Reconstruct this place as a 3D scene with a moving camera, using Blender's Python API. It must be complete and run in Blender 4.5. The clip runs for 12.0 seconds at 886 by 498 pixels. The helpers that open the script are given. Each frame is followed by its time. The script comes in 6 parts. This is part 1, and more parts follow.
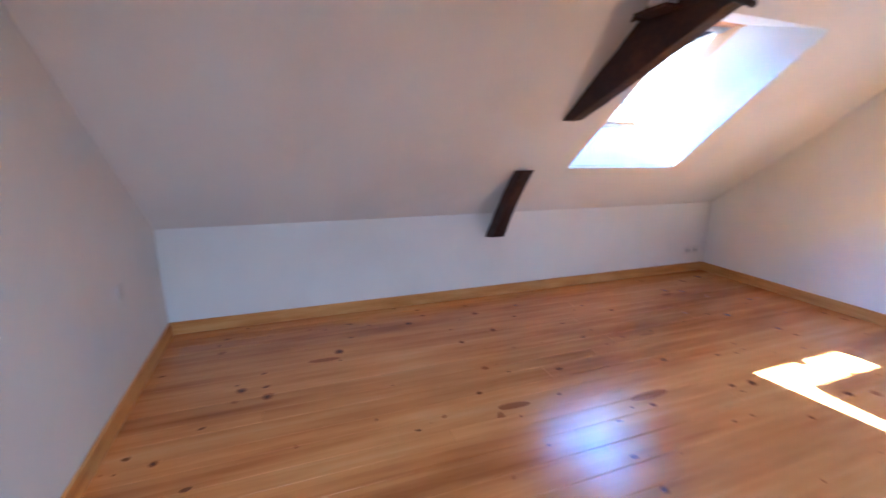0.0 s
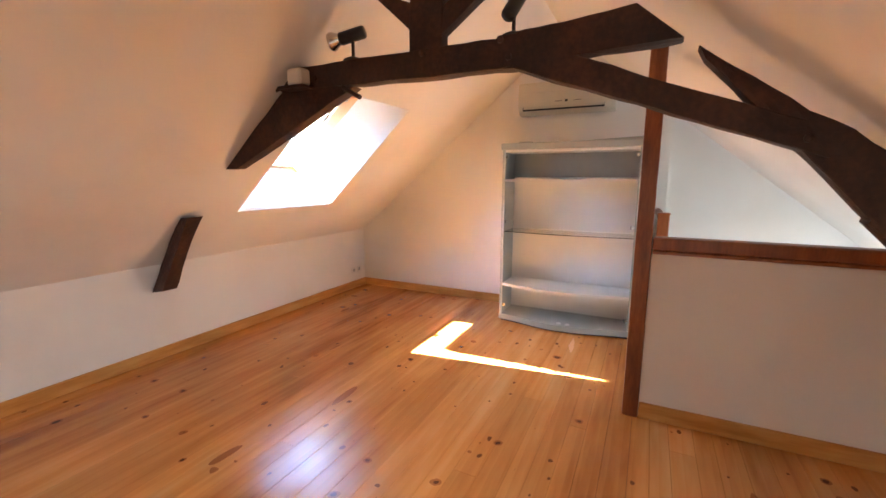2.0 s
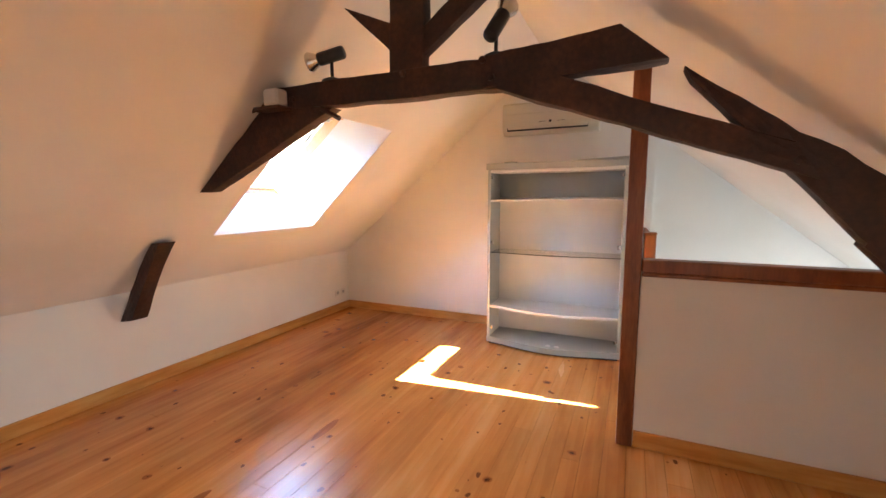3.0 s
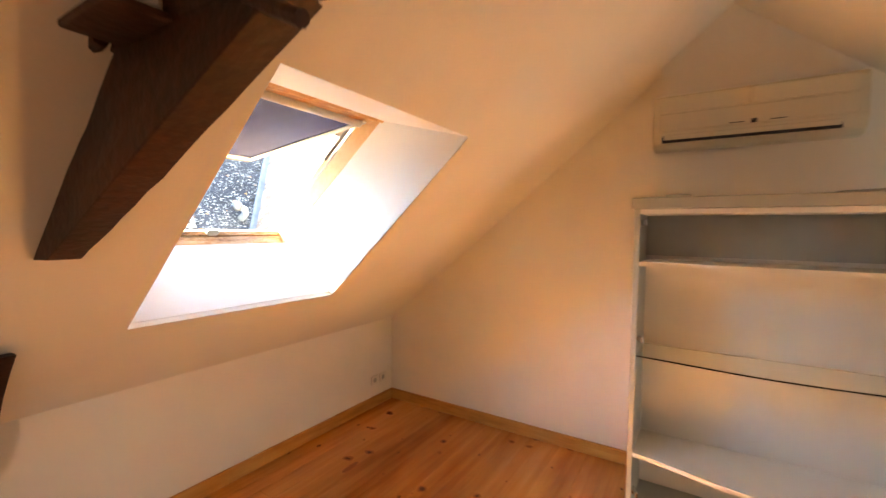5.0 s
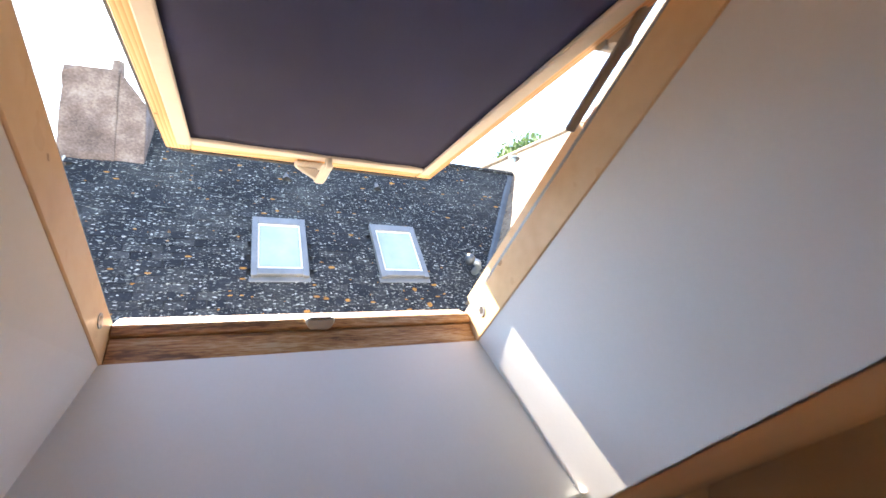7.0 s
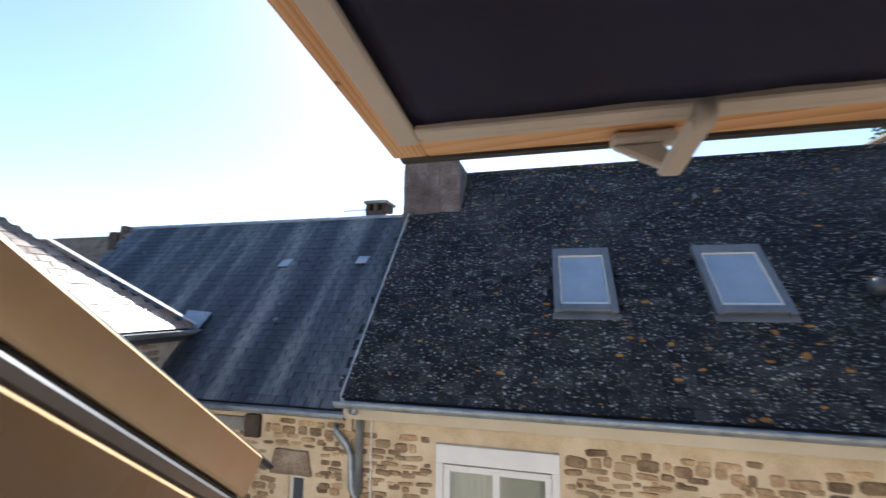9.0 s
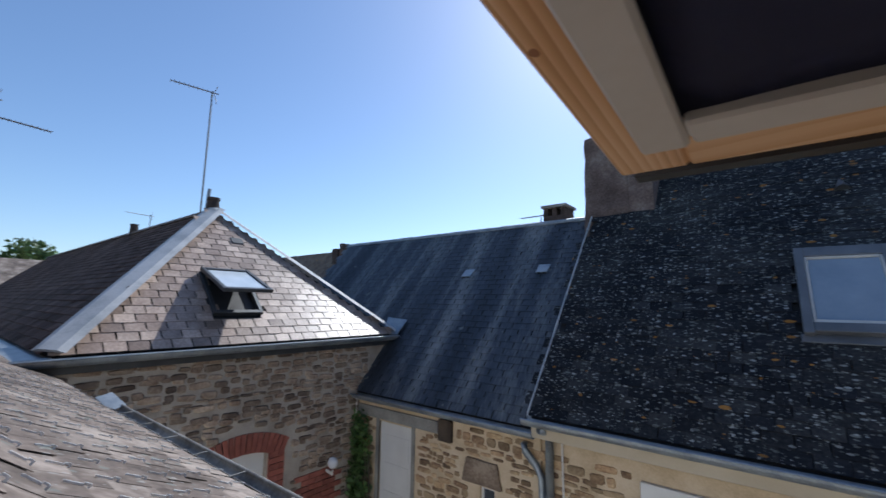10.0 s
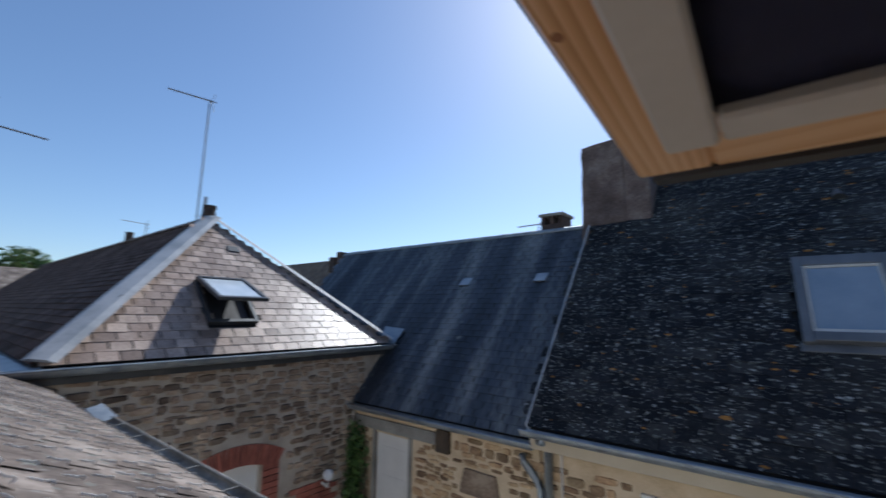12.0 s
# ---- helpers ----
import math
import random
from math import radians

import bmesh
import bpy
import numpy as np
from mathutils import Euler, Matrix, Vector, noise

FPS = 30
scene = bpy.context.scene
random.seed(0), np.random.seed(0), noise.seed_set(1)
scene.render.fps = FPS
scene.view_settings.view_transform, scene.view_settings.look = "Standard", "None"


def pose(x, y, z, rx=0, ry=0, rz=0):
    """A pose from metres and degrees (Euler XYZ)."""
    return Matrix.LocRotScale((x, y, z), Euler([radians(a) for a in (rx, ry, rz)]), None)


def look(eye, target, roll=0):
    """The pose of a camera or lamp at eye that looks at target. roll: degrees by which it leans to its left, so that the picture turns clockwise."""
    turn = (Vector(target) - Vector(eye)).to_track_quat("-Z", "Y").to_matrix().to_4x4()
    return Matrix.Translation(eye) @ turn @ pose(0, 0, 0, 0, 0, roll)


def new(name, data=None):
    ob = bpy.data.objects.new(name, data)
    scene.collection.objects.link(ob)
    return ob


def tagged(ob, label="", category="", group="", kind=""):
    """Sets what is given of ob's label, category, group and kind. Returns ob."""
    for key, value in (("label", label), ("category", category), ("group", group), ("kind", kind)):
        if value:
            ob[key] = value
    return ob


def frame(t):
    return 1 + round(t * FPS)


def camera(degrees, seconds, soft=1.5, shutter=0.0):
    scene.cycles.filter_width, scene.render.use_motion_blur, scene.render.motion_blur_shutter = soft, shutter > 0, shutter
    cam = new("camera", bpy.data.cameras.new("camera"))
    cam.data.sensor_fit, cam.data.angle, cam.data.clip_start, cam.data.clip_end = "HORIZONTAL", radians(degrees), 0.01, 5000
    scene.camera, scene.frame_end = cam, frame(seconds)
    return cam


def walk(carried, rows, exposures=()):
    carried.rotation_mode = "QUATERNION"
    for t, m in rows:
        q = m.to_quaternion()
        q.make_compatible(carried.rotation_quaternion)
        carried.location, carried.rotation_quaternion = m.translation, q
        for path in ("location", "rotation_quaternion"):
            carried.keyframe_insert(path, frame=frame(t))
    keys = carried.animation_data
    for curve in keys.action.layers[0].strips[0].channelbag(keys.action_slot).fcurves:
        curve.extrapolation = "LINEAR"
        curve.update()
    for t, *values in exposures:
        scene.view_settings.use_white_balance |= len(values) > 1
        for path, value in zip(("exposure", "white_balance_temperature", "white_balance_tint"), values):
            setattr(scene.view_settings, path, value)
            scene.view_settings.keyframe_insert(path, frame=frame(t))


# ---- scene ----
cam = camera(93.5, 12.0, 1.5, 0.3)
PATH = [
    (0, (-4.418, -3.136, 1.372), (-3.736, -1.323, 0.876), 0.8),
    (0.5, (-4.52, -3.229, 1.356), (-3.188, -1.824, 0.855), 0.2),
    (1, (-4.594, -3.31, 1.374), (-3.009, -2.209, 0.848), 0.1),
    (1.5, (-4.616, -3.337, 1.406), (-2.902, -2.41, 0.955), 0.4),
    (2, (-4.644, -3.357, 1.462), (-2.876, -2.486, 1.125), 0.1),
    (2.5, (-4.629, -3.365, 1.464), (-2.83, -2.539, 1.178), 0.1),
    (2.7, (-4.617, -3.363, 1.47), (-2.81, -2.543, 1.2), 0),
    (4.3, (-3.678, -2.812, 1.573), (-1.91, -1.891, 1.433), 0.1),
    (4.5, (-3.501, -2.694, 1.588), (-1.753, -1.731, 1.464), 0.3),
    (5, (-3.089, -2.364, 1.617), (-1.4, -1.299, 1.518), 0.6),
    (5.5, (-2.708, -1.998, 1.609), (-1.226, -0.658, 1.521), 0.5),
    (6, (-2.398, -1.644, 1.632), (-1.151, -0.082, 1.584), 0.7),
    (6.5, (-2.113, -1.367, 1.658), (-1.074, 0.342, 1.704), 0.2),
    (6.7, (-2.029, -1.251, 1.678), (-1.06, 0.497, 1.765), 0.4),
    (8.5, (-1.874, -0.537, 1.769), (-1.859, 1.451, 1.987), 0.2),
    (9, (-1.921, -0.335, 1.821), (-2.407, 1.589, 2.069), 0.3),
    (9.5, (-1.99, -0.186, 1.866), (-2.909, 1.571, 2.128), 0.6),
    (10, (-2.061, -0.118, 1.933), (-3.295, 1.434, 2.192), 0.8),
    (10.5, (-2.119, -0.113, 1.96), (-3.549, 1.262, 2.215), 0.8),
    (11, (-2.153, -0.129, 1.984), (-3.697, 1.116, 2.241), 0.7),
    (11.5, (-2.148, -0.125, 2.002), (-3.699, 1.107, 2.281), 0.7),
    (12, (-2.086, -0.101, 1.935), (-3.306, 1.455, 2.235), 0.8),
]
EXPOSURES = [(0.0, 6.0, 4200, 1), (0.5, 5.75, 4900, 6), (1.0, 5.9, 5600, 7), (2.5, 6.1, 6300, 6), (4.5, 5.85, 6900, 3), (5.0, 5.65, 8700, 8), (5.5, 5.15, 11200, 22), (6.0, 4.65, 10400, 21), (6.5, 4.1, 8000, 11), (8.5, 1.6, 6900, 10), (9.5, 0.45, 6000, 10), (10.5, -0.15, 5800, 9), (12.0, -0.15, 5800, 9)]
walk(cam, [(t, look(eye, target, roll)) for t, eye, target, roll in PATH], EXPOSURES)
# ---- world and sun ----
SUN_TRAVEL = Vector((0.285, -1.06, -1.0)).normalized()
SUN_EL = math.asin(-SUN_TRAVEL.z)
SUN_AZ = math.atan2(-SUN_TRAVEL.x, -SUN_TRAVEL.y)
world = bpy.data.worlds.new("sky")
scene.world = world
world.use_nodes = True
wt = world.node_tree
sky = wt.nodes.new("ShaderNodeTexSky")
sky.sky_type = "NISHITA"
sky.sun_disc = False
sky.sun_elevation = SUN_EL
sky.sun_rotation = SUN_AZ
sky.air_density, sky.dust_density, sky.ozone_density = 1.0, 0.45, 3.0
wt.links.new(sky.outputs[0], wt.nodes["Background"].inputs[0])
wt.nodes["Background"].inputs[1].default_value = 0.14
sun = new("sun", bpy.data.lights.new("sun", "SUN"))
sun.data.energy, sun.data.angle, sun.data.color = 5.0, radians(0.53), (1.0, 0.965, 0.91)
sun.matrix_basis = look((0, 6, 9), Vector((0, 6, 9)) + SUN_TRAVEL)
# fill lamp added in an unseen opening of the south slope
south_fill = new("fill_lamp_south", bpy.data.lights.new("fill_lamp_south", "AREA"))
south_fill.data.shape, south_fill.data.size, south_fill.data.size_y = "RECTANGLE", 0.76, 1.0
south_fill.data.energy, south_fill.data.color = 0.5, (0.97, 0.97, 1.0)
south_fill.data.spread = radians(120)
SOUTH_FILL_AT = Vector((-4.59, -4.14 - 0.17, 1.56 + 0.22))
south_fill.matrix_basis = look(SOUTH_FILL_AT, SOUTH_FILL_AT + Vector((0, 0.616, -0.787)))
# fill lamp added low in the stairwell wall, out of view
stair = new("fill_lamp_stairwell", bpy.data.lights.new("fill_lamp_stairwell", "AREA"))
stair.data.shape, stair.data.size, stair.data.size_y = "RECTANGLE", 1.3, 0.85
stair.data.energy, stair.data.color = 0.32, (0.93, 0.97, 1.0)
stair.matrix_basis = look((-1.0, -5.13, 0.30), (-1.0, -4.0, 0.62))
# ---- helpers of this scene ----
rnd = random.Random(7)


def part(name, bm, material, parent=None, label="", smooth=False):
    """Links a bmesh, given in world metres, as one mesh object."""
    me = bpy.data.meshes.new(name)
    bmesh.ops.recalc_face_normals(bm, faces=bm.faces)
    bm.to_mesh(me)
    bm.free()
    me.materials.append(material)
    if smooth:
        me.polygons.foreach_set("use_smooth", [True] * len(me.polygons))
    ob = new(name, me)
    if parent is not None:
        ob.parent = parent
        if parent.parent is None:
            ob.matrix_parent_inverse = parent.matrix_basis.inverted()
    if label:
        ob["label"] = label
    return ob


def thing(name, at, label, category, group="", kind=""):
    ob = new(name)
    ob.empty_display_size = 0.1
    ob.matrix_basis = Matrix.Translation(at)
    return tagged(ob, label, category, group, kind)


def structure(name, bm, material, label, category=""):
    return tagged(part(name, bm, material), label, category or name.split("_")[0], "", "structure")


def hexa(bm, p):
    """Eight corners: four below in turn, the four above them."""
    v = [bm.verts.new(q) for q in p]
    for f in ((0, 3, 2, 1), (4, 5, 6, 7), (0, 1, 5, 4), (1, 2, 6, 5), (2, 3, 7, 6), (3, 0, 4, 7)):
        bm.faces.new([v[i] for i in f])
    return v


def bevel(bm, w, seg=1):
    bmesh.ops.recalc_face_normals(bm, faces=bm.faces)
    bmesh.ops.bevel(bm, geom=list(bm.edges), offset=w, segments=seg, affect="EDGES", profile=0.5)


def box(x0, x1, y0, y1, z0, z1, bev=0.0, bm=None):
    b = bmesh.new()
    hexa(b, [(x0, y0, z0), (x1, y0, z0), (x1, y1, z0), (x0, y1, z0), (x0, y0, z1), (x1, y0, z1), (x1, y1, z1), (x0, y1, z1)])
    if bev:
        bevel(b, bev)
    return join(bm, b)


def join(bm, b):
    if bm is None:
        return b
    me = bpy.data.meshes.new("join")
    b.to_mesh(me)
    b.free()
    bm.from_mesh(me)
    bpy.data.meshes.remove(me)
    return bm


def obox(m, sx, sy, sz, bev=0.0, bm=None):
    b = box(-sx / 2, sx / 2, -sy / 2, sy / 2, -sz / 2, sz / 2, bev)
    b.transform(m)
    return join(bm, b)


def prism(pts, way, bev=0.0, bm=None):
    """A flat outline pushed along way."""
    b = bmesh.new()
    way = Vector(way)
    lo = [b.verts.new(p) for p in pts]
    hi = [b.verts.new(Vector(p) + way) for p in pts]
    n = len(pts)
    b.faces.new(lo[::-1])
    b.faces.new(hi)
    for i in range(n):
        b.faces.new((lo[i], lo[(i + 1) % n], hi[(i + 1) % n], hi[i]))
    if bev:
        bevel(b, bev)
    return join(bm, b)


def tube(pts, r, seg=10, bm=None, r1=None):
    b = bm if bm is not None else bmesh.new()
    pts = [Vector(p) for p in pts]
    rings = []
    for i, p in enumerate(pts):
        d = (pts[min(i + 1, len(pts) - 1)] - pts[max(i - 1, 0)]).normalized()
        a = d.orthogonal().normalized() if abs(d.z) > 0.9 else d.cross(Vector((0, 0, 1))).normalized()
        c = d.cross(a)
        k = r if r1 is None else r + (r1 - r) * i / (len(pts) - 1)
        rings.append([b.verts.new(p + k * (math.cos(t) * a + math.sin(t) * c)) for t in [2 * math.pi * j / seg for j in range(seg)]])
    for A, B in zip(rings, rings[1:]):
        for j in range(seg):
            b.faces.new((A[j], A[(j + 1) % seg], B[(j + 1) % seg], B[j]))
    b.faces.new(rings[0][::-1])
    b.faces.new(rings[-1])
    return b


def lathe(prof, m, seg=20):
    """A turned shape: (radius, height) pairs about the z axis of m."""
    b = bmesh.new()
    rings = [[b.verts.new((max(r, 1e-4) * math.cos(2 * math.pi * j / seg), max(r, 1e-4) * math.sin(2 * math.pi * j / seg), h)) for j in range(seg)] for r, h in prof]
    for A, B in zip(rings, rings[1:]):
        for j in range(seg):
            b.faces.new((A[j], A[(j + 1) % seg], B[(j + 1) % seg], B[j]))
    b.faces.new(rings[0][::-1])
    b.faces.new(rings[-1])
    b.transform(m)
    return b


def hewn(sec_a, sec_b, rough=0.006, step=0.09, seed=0):
    """A hand-hewn timber between two four-cornered ends."""
    b = bmesh.new()
    A, B = [Vector(p) for p in sec_a], [Vector(p) for p in sec_b]
    n = max(2, int((B[0] - A[0]).length / step))
    rings = []
    for i in range(n + 1):
        t = i / n
        q = [A[k].lerp(B[k], t) for k in range(4)]
        mid = sum(q, Vector()) / 4
        ring = []
        for k in range(4):
            for f in (0.03, 0.35, 0.65, 0.97):
                p = q[k].lerp(q[(k + 1) % 4], f)
                w = rough * noise.noise(p * 5 + Vector((seed, 0, 0))) + 0.5 * rough * noise.noise(p * 17 + Vector((0, seed, 0)))
                away = (p - mid).normalized()
                if f in (0.03, 0.97):
                    w -= 0.003
                ring.append(b.verts.new(p + away * w))
        rings.append(ring)
    for P, Q in zip(rings, rings[1:]):
        for j in range(16):
            b.faces.new((P[j], P[(j + 1) % 16], Q[(j + 1) % 16], Q[j]))
    b.faces.new(rings[0][::-1])
    b.faces.new(rings[-1])
    return b


def settle(ob, old, at, size=(1.0, 1.0, 1.0)):
    """Moves and sizes a whole house so that its point old comes to stand at at."""
    k = Matrix.Diagonal((*size, 1))
    ob.matrix_basis = Matrix.Translation(at) @ k @ Matrix.Translation(-Vector(old)) @ ob.matrix_basis


# ---- materials ----
def mat(name, cols, rough=0.6, scale=3.0, fine=60.0, bump=0.15, stretch=(1, 1, 1), metal=0.0, spread=0.25, rough_var=0.08, rand=0.0, dist=0.004, detail=6.0, spots=None, wave=None, sheen=0.5):
    """Colour from two scales of noise (grain and stains), a fine relief, and a little shift from piece to piece."""
    m = bpy.data.materials.new(name)
    m.use_nodes = True
    t = m.node_tree
    L, N = t.links.new, t.nodes.new
    bs = t.nodes["Principled BSDF"]
    bs.inputs["Metallic"].default_value = metal
    bs.inputs["Specular IOR Level"].default_value = sheen
    tc = N("ShaderNodeNewGeometry")
    mp = N("ShaderNodeMapping")
    mp.inputs["Scale"].default_value = stretch
    L(tc.outputs["Position"], mp.inputs[0])
    vec = mp.outputs[0]
    oi = N("ShaderNodeObjectInfo")
    if rand > 0.1:
        add = N("ShaderNodeVectorMath")
        mul = N("ShaderNodeMath")
        mul.operation = "MULTIPLY"
        mul.inputs[1].default_value = 37.0
        L(oi.outputs["Random"], mul.inputs[0])
        L(vec, add.inputs[0])
        L(mul.outputs[0], add.inputs[1])
        vec = add.outputs[0]
    big, small = N("ShaderNodeTexNoise"), N("ShaderNodeTexNoise")
    big.inputs["Scale"].default_value, small.inputs["Scale"].default_value = scale, fine
    big.inputs["Detail"].default_value, small.inputs["Detail"].default_value = detail, 4.0
    L(vec, big.inputs[0])
    L(vec, small.inputs[0])
    mix = N("ShaderNodeMath")
    mix.operation = "MULTIPLY_ADD"
    mix.inputs[1].default_value = spread
    L(small.outputs[0], mix.inputs[0])
    mb = N("ShaderNodeMath")
    mb.operation = "MULTIPLY_ADD"
    mb.inputs[1].default_value = 1.0
    mb.inputs[2].default_value = -spread / 2
    L(big.outputs[0], mb.inputs[0])
    L(mb.outputs[0], mix.inputs[2])
    fac = mix.outputs[0]
    if wave:
        axis, wscale, wdist, wamt = wave
        wv = N("ShaderNodeTexWave")
        wv.bands_direction = axis
        wv.wave_profile = "SAW"
        wv.inputs["Scale"].default_value, wv.inputs["Distortion"].default_value = wscale, wdist
        wv.inputs["Detail"].default_value, wv.inputs["Detail Scale"].default_value = 2.0, 0.6
        L(vec, wv.inputs[0])
        ma = N("ShaderNodeMath")
        ma.operation = "MULTIPLY_ADD"
        ma.inputs[1].default_value, ma.inputs[2].default_value = -wamt, wamt / 2
        L(wv.outputs["Fac"], ma.inputs[0])
        ms = N("ShaderNodeMath")
        L(fac, ms.inputs[0])
        L(ma.outputs[0], ms.inputs[1])
        fac = ms.outputs[0]
    ramp = N("ShaderNodeValToRGB")
    while len(ramp.color_ramp.elements) < len(cols):
        ramp.color_ramp.elements.new(0.5)
    for i, (e, c) in enumerate(zip(ramp.color_ramp.elements, cols)):
        e.position = 0.3 + 0.4 * i / max(1, len(cols) - 1)
        e.color = (*c, 1)
    L(fac, ramp.inputs[0])
    col = ramp.outputs[0]
    if spots:
        for sc, size, sc_col, seed, power, *longer in spots:
            vo = N("ShaderNodeTexVoronoi")
            vo.inputs["Scale"].default_value = sc
            sh = N("ShaderNodeVectorMath")
            sh.inputs[1].default_value = (seed, seed, seed)
            no = N("ShaderNodeTexNoise")
            no.inputs["Scale"].default_value = sc * 1.5
            ad = N("ShaderNodeVectorMath")
            ad.operation = "MULTIPLY_ADD"
            ad.inputs[1].default_value = (0.35 / sc,) * 3
            if longer:
                ml = N("ShaderNodeMapping")
                ml.inputs["Scale"].default_value = longer[0]
                L(tc.outputs["Position"], ml.inputs[0])
                L(ml.outputs[0], sh.inputs[0])
            else:
                L(tc.outputs["Position"], sh.inputs[0])
            L(sh.outputs[0], no.inputs[0])
            L(no.outputs["Color"], ad.inputs[0])
            L(sh.outputs[0], ad.inputs[2])
            L(ad.outputs[0], vo.inputs[0])
            cut = N("ShaderNodeMath")
            cut.operation = "LESS_THAN"
            rv = N("ShaderNodeMath")
            rv.operation = "MULTIPLY"
            sx = N("ShaderNodeSeparateColor")
            L(vo.outputs["Color"], sx.inputs[0])
            rv.inputs[1].default_value = size
            pw = N("ShaderNodeMath")
            pw.operation = "POWER"
            pw.inputs[1].default_value = power
            L(sx.outputs[0], pw.inputs[0])
            L(pw.outputs[0], rv.inputs[0])
            L(vo.outputs["Distance"], cut.inputs[0])
            L(rv.outputs[0], cut.inputs[1])
            mx = N("ShaderNodeMix")
            mx.data_type = "RGBA"
            fa = N("ShaderNodeMath")
            fa.operation = "MULTIPLY"
            fa.inputs[1].default_value = 0.85
            L(cut.outputs[0], fa.inputs[0])
            L(fa.outputs[0], mx.inputs[0])
            L(col, mx.inputs[6])
            mx.inputs[7].default_value = (*sc_col, 1)
            col = mx.outputs[2]
    if rand:
        hs = N("ShaderNodeHueSaturation")
        mr = N("ShaderNodeMapRange")
        mr.inputs[3].default_value, mr.inputs[4].default_value = 1 - rand, 1 + rand
        isl = N("ShaderNodeNewGeometry")
        ad2 = N("ShaderNodeMath")
        ad2.operation = "ADD"
        fr = N("ShaderNodeMath")
        fr.operation = "FRACT"
        L(oi.outputs["Random"], ad2.inputs[0])
        L(isl.outputs["Random Per Island"], ad2.inputs[1])
        L(ad2.outputs[0], fr.inputs[0])
        L(fr.outputs[0], mr.inputs[0])
        L(mr.outputs[0], hs.inputs["Value"])
        L(col, hs.inputs["Color"])
        col = hs.outputs[0]
    L(col, bs.inputs["Base Color"])
    rr = N("ShaderNodeMapRange")
    rr.inputs[3].default_value, rr.inputs[4].default_value = max(0.02, rough - rough_var), min(1, rough + rough_var)
    L(big.outputs[0], rr.inputs[0])
    L(rr.outputs[0], bs.inputs["Roughness"])
    if bump:
        bp = N("ShaderNodeBump")
        bp.inputs["Strength"].default_value, bp.inputs["Distance"].default_value = bump, dist
        L(mix.outputs[0], bp.inputs["Height"])
        L(bp.outputs[0], bs.inputs["Normal"])
    return m


def glass(name, tint=(0.92, 0.97, 0.95), rough=0.0):
    m = bpy.data.materials.new(name)
    m.use_nodes = True
    bs = m.node_tree.nodes["Principled BSDF"]
    bs.inputs["Base Color"].default_value = (*tint, 1)
    bs.inputs["Transmission Weight"].default_value = 1.0
    bs.inputs["Roughness"].default_value = rough
    bs.inputs["IOR"].default_value = 1.45
    return m


M_PLASTER = mat("white_plaster", [(0.74, 0.72, 0.68), (0.80, 0.78, 0.75), (0.82, 0.81, 0.78)], 0.85, 1.2, 90, 0.08, spread=0.15)
M_REVEAL = mat("white_satin_paint", [(0.76, 0.75, 0.72), (0.82, 0.81, 0.79)], 0.55, 2.0, 120, 0.04)
M_PINE = mat("varnished_pine", [(0.32, 0.100, 0.018), (0.49, 0.183, 0.040), (0.61, 0.258, 0.066), (0.68, 0.335, 0.110)], 0.24, 0.9, 5, 0.05, (0.35, 2.6, 2.6), spread=0.34, rand=0.07, rough_var=0.09, wave=("Y", 2.0, 7.0, 0.045),
             spots=[(7.0, 0.24, (0.30, 0.095, 0.022), 8.0, 2.4), (7.0, 0.14, (0.07, 0.022, 0.009), 8.0, 2.4), (10.0, 0.18, (0.12, 0.036, 0.012), 19.0, 2.3, (0.7, 1, 1)), (5.0, 0.20, (0.27, 0.080, 0.018), 33.0, 2.6, (0.25, 1, 1))])
M_SKIRT = mat("varnished_pine_skirting", [(0.48, 0.20, 0.040), (0.61, 0.29, 0.07), (0.69, 0.37, 0.11)], 0.42, 3, 9, 0.08, (0.6, 0.6, 5.0), spread=0.5, rand=0.1)
M_BEAM = mat("dark_stained_oak", [(0.015, 0.004, 0.0025), (0.034, 0.010, 0.005), (0.066, 0.021, 0.010)], 0.6, 5, 40, 0.6, (1, 1, 1), spread=0.5, dist=0.01)
M_POST = mat("red_brown_varnished_wood", [(0.15, 0.038, 0.011), (0.23, 0.064, 0.018), (0.30, 0.095, 0.028)], 0.38, 4, 30, 0.15, (3, 3, 0.5), spread=0.4)
M_NEWEL = mat("orange_varnished_wood", [(0.26, 0.075, 0.018), (0.36, 0.12, 0.03)], 0.32, 4, 30, 0.1, (3, 3, 0.5), spread=0.4)
M_GREYLAM = mat("grey_laminate", [(0.36, 0.38, 0.37), (0.42, 0.44, 0.43)], 0.42, 3, 200, 0.03)
M_WHITELAM = mat("white_laminate", [(0.68, 0.67, 0.66), (0.74, 0.73, 0.72)], 0.4, 3, 200, 0.02)
M_ACWHITE = mat("ivory_plastic", [(0.62, 0.58, 0.47), (0.68, 0.64, 0.53)], 0.4, 3, 100, 0.02)
M_WPLAST = mat("white_plastic", [(0.68, 0.66, 0.62), (0.75, 0.73, 0.70)], 0.4, 4, 100, 0.02)
M_CATCH = mat("pale_grey_plastic", [(0.50, 0.46, 0.36), (0.58, 0.54, 0.44)], 0.45, 6, 100, 0.03)
M_DARKP = mat("black_plastic", [(0.012, 0.012, 0.013), (0.03, 0.03, 0.032)], 0.4, 8, 100, 0.05)
M_CHROME = mat("chrome", [(0.55, 0.55, 0.55), (0.7, 0.7, 0.7)], 0.2, 8, 100, 0.02, metal=1.0)
M_HOOK = mat("bright_tinned_hook", [(0.62, 0.62, 0.60), (0.78, 0.78, 0.76)], 0.45, 30, 100, 0.02, metal=0.25)
M_GLASS = glass("clear_glass")
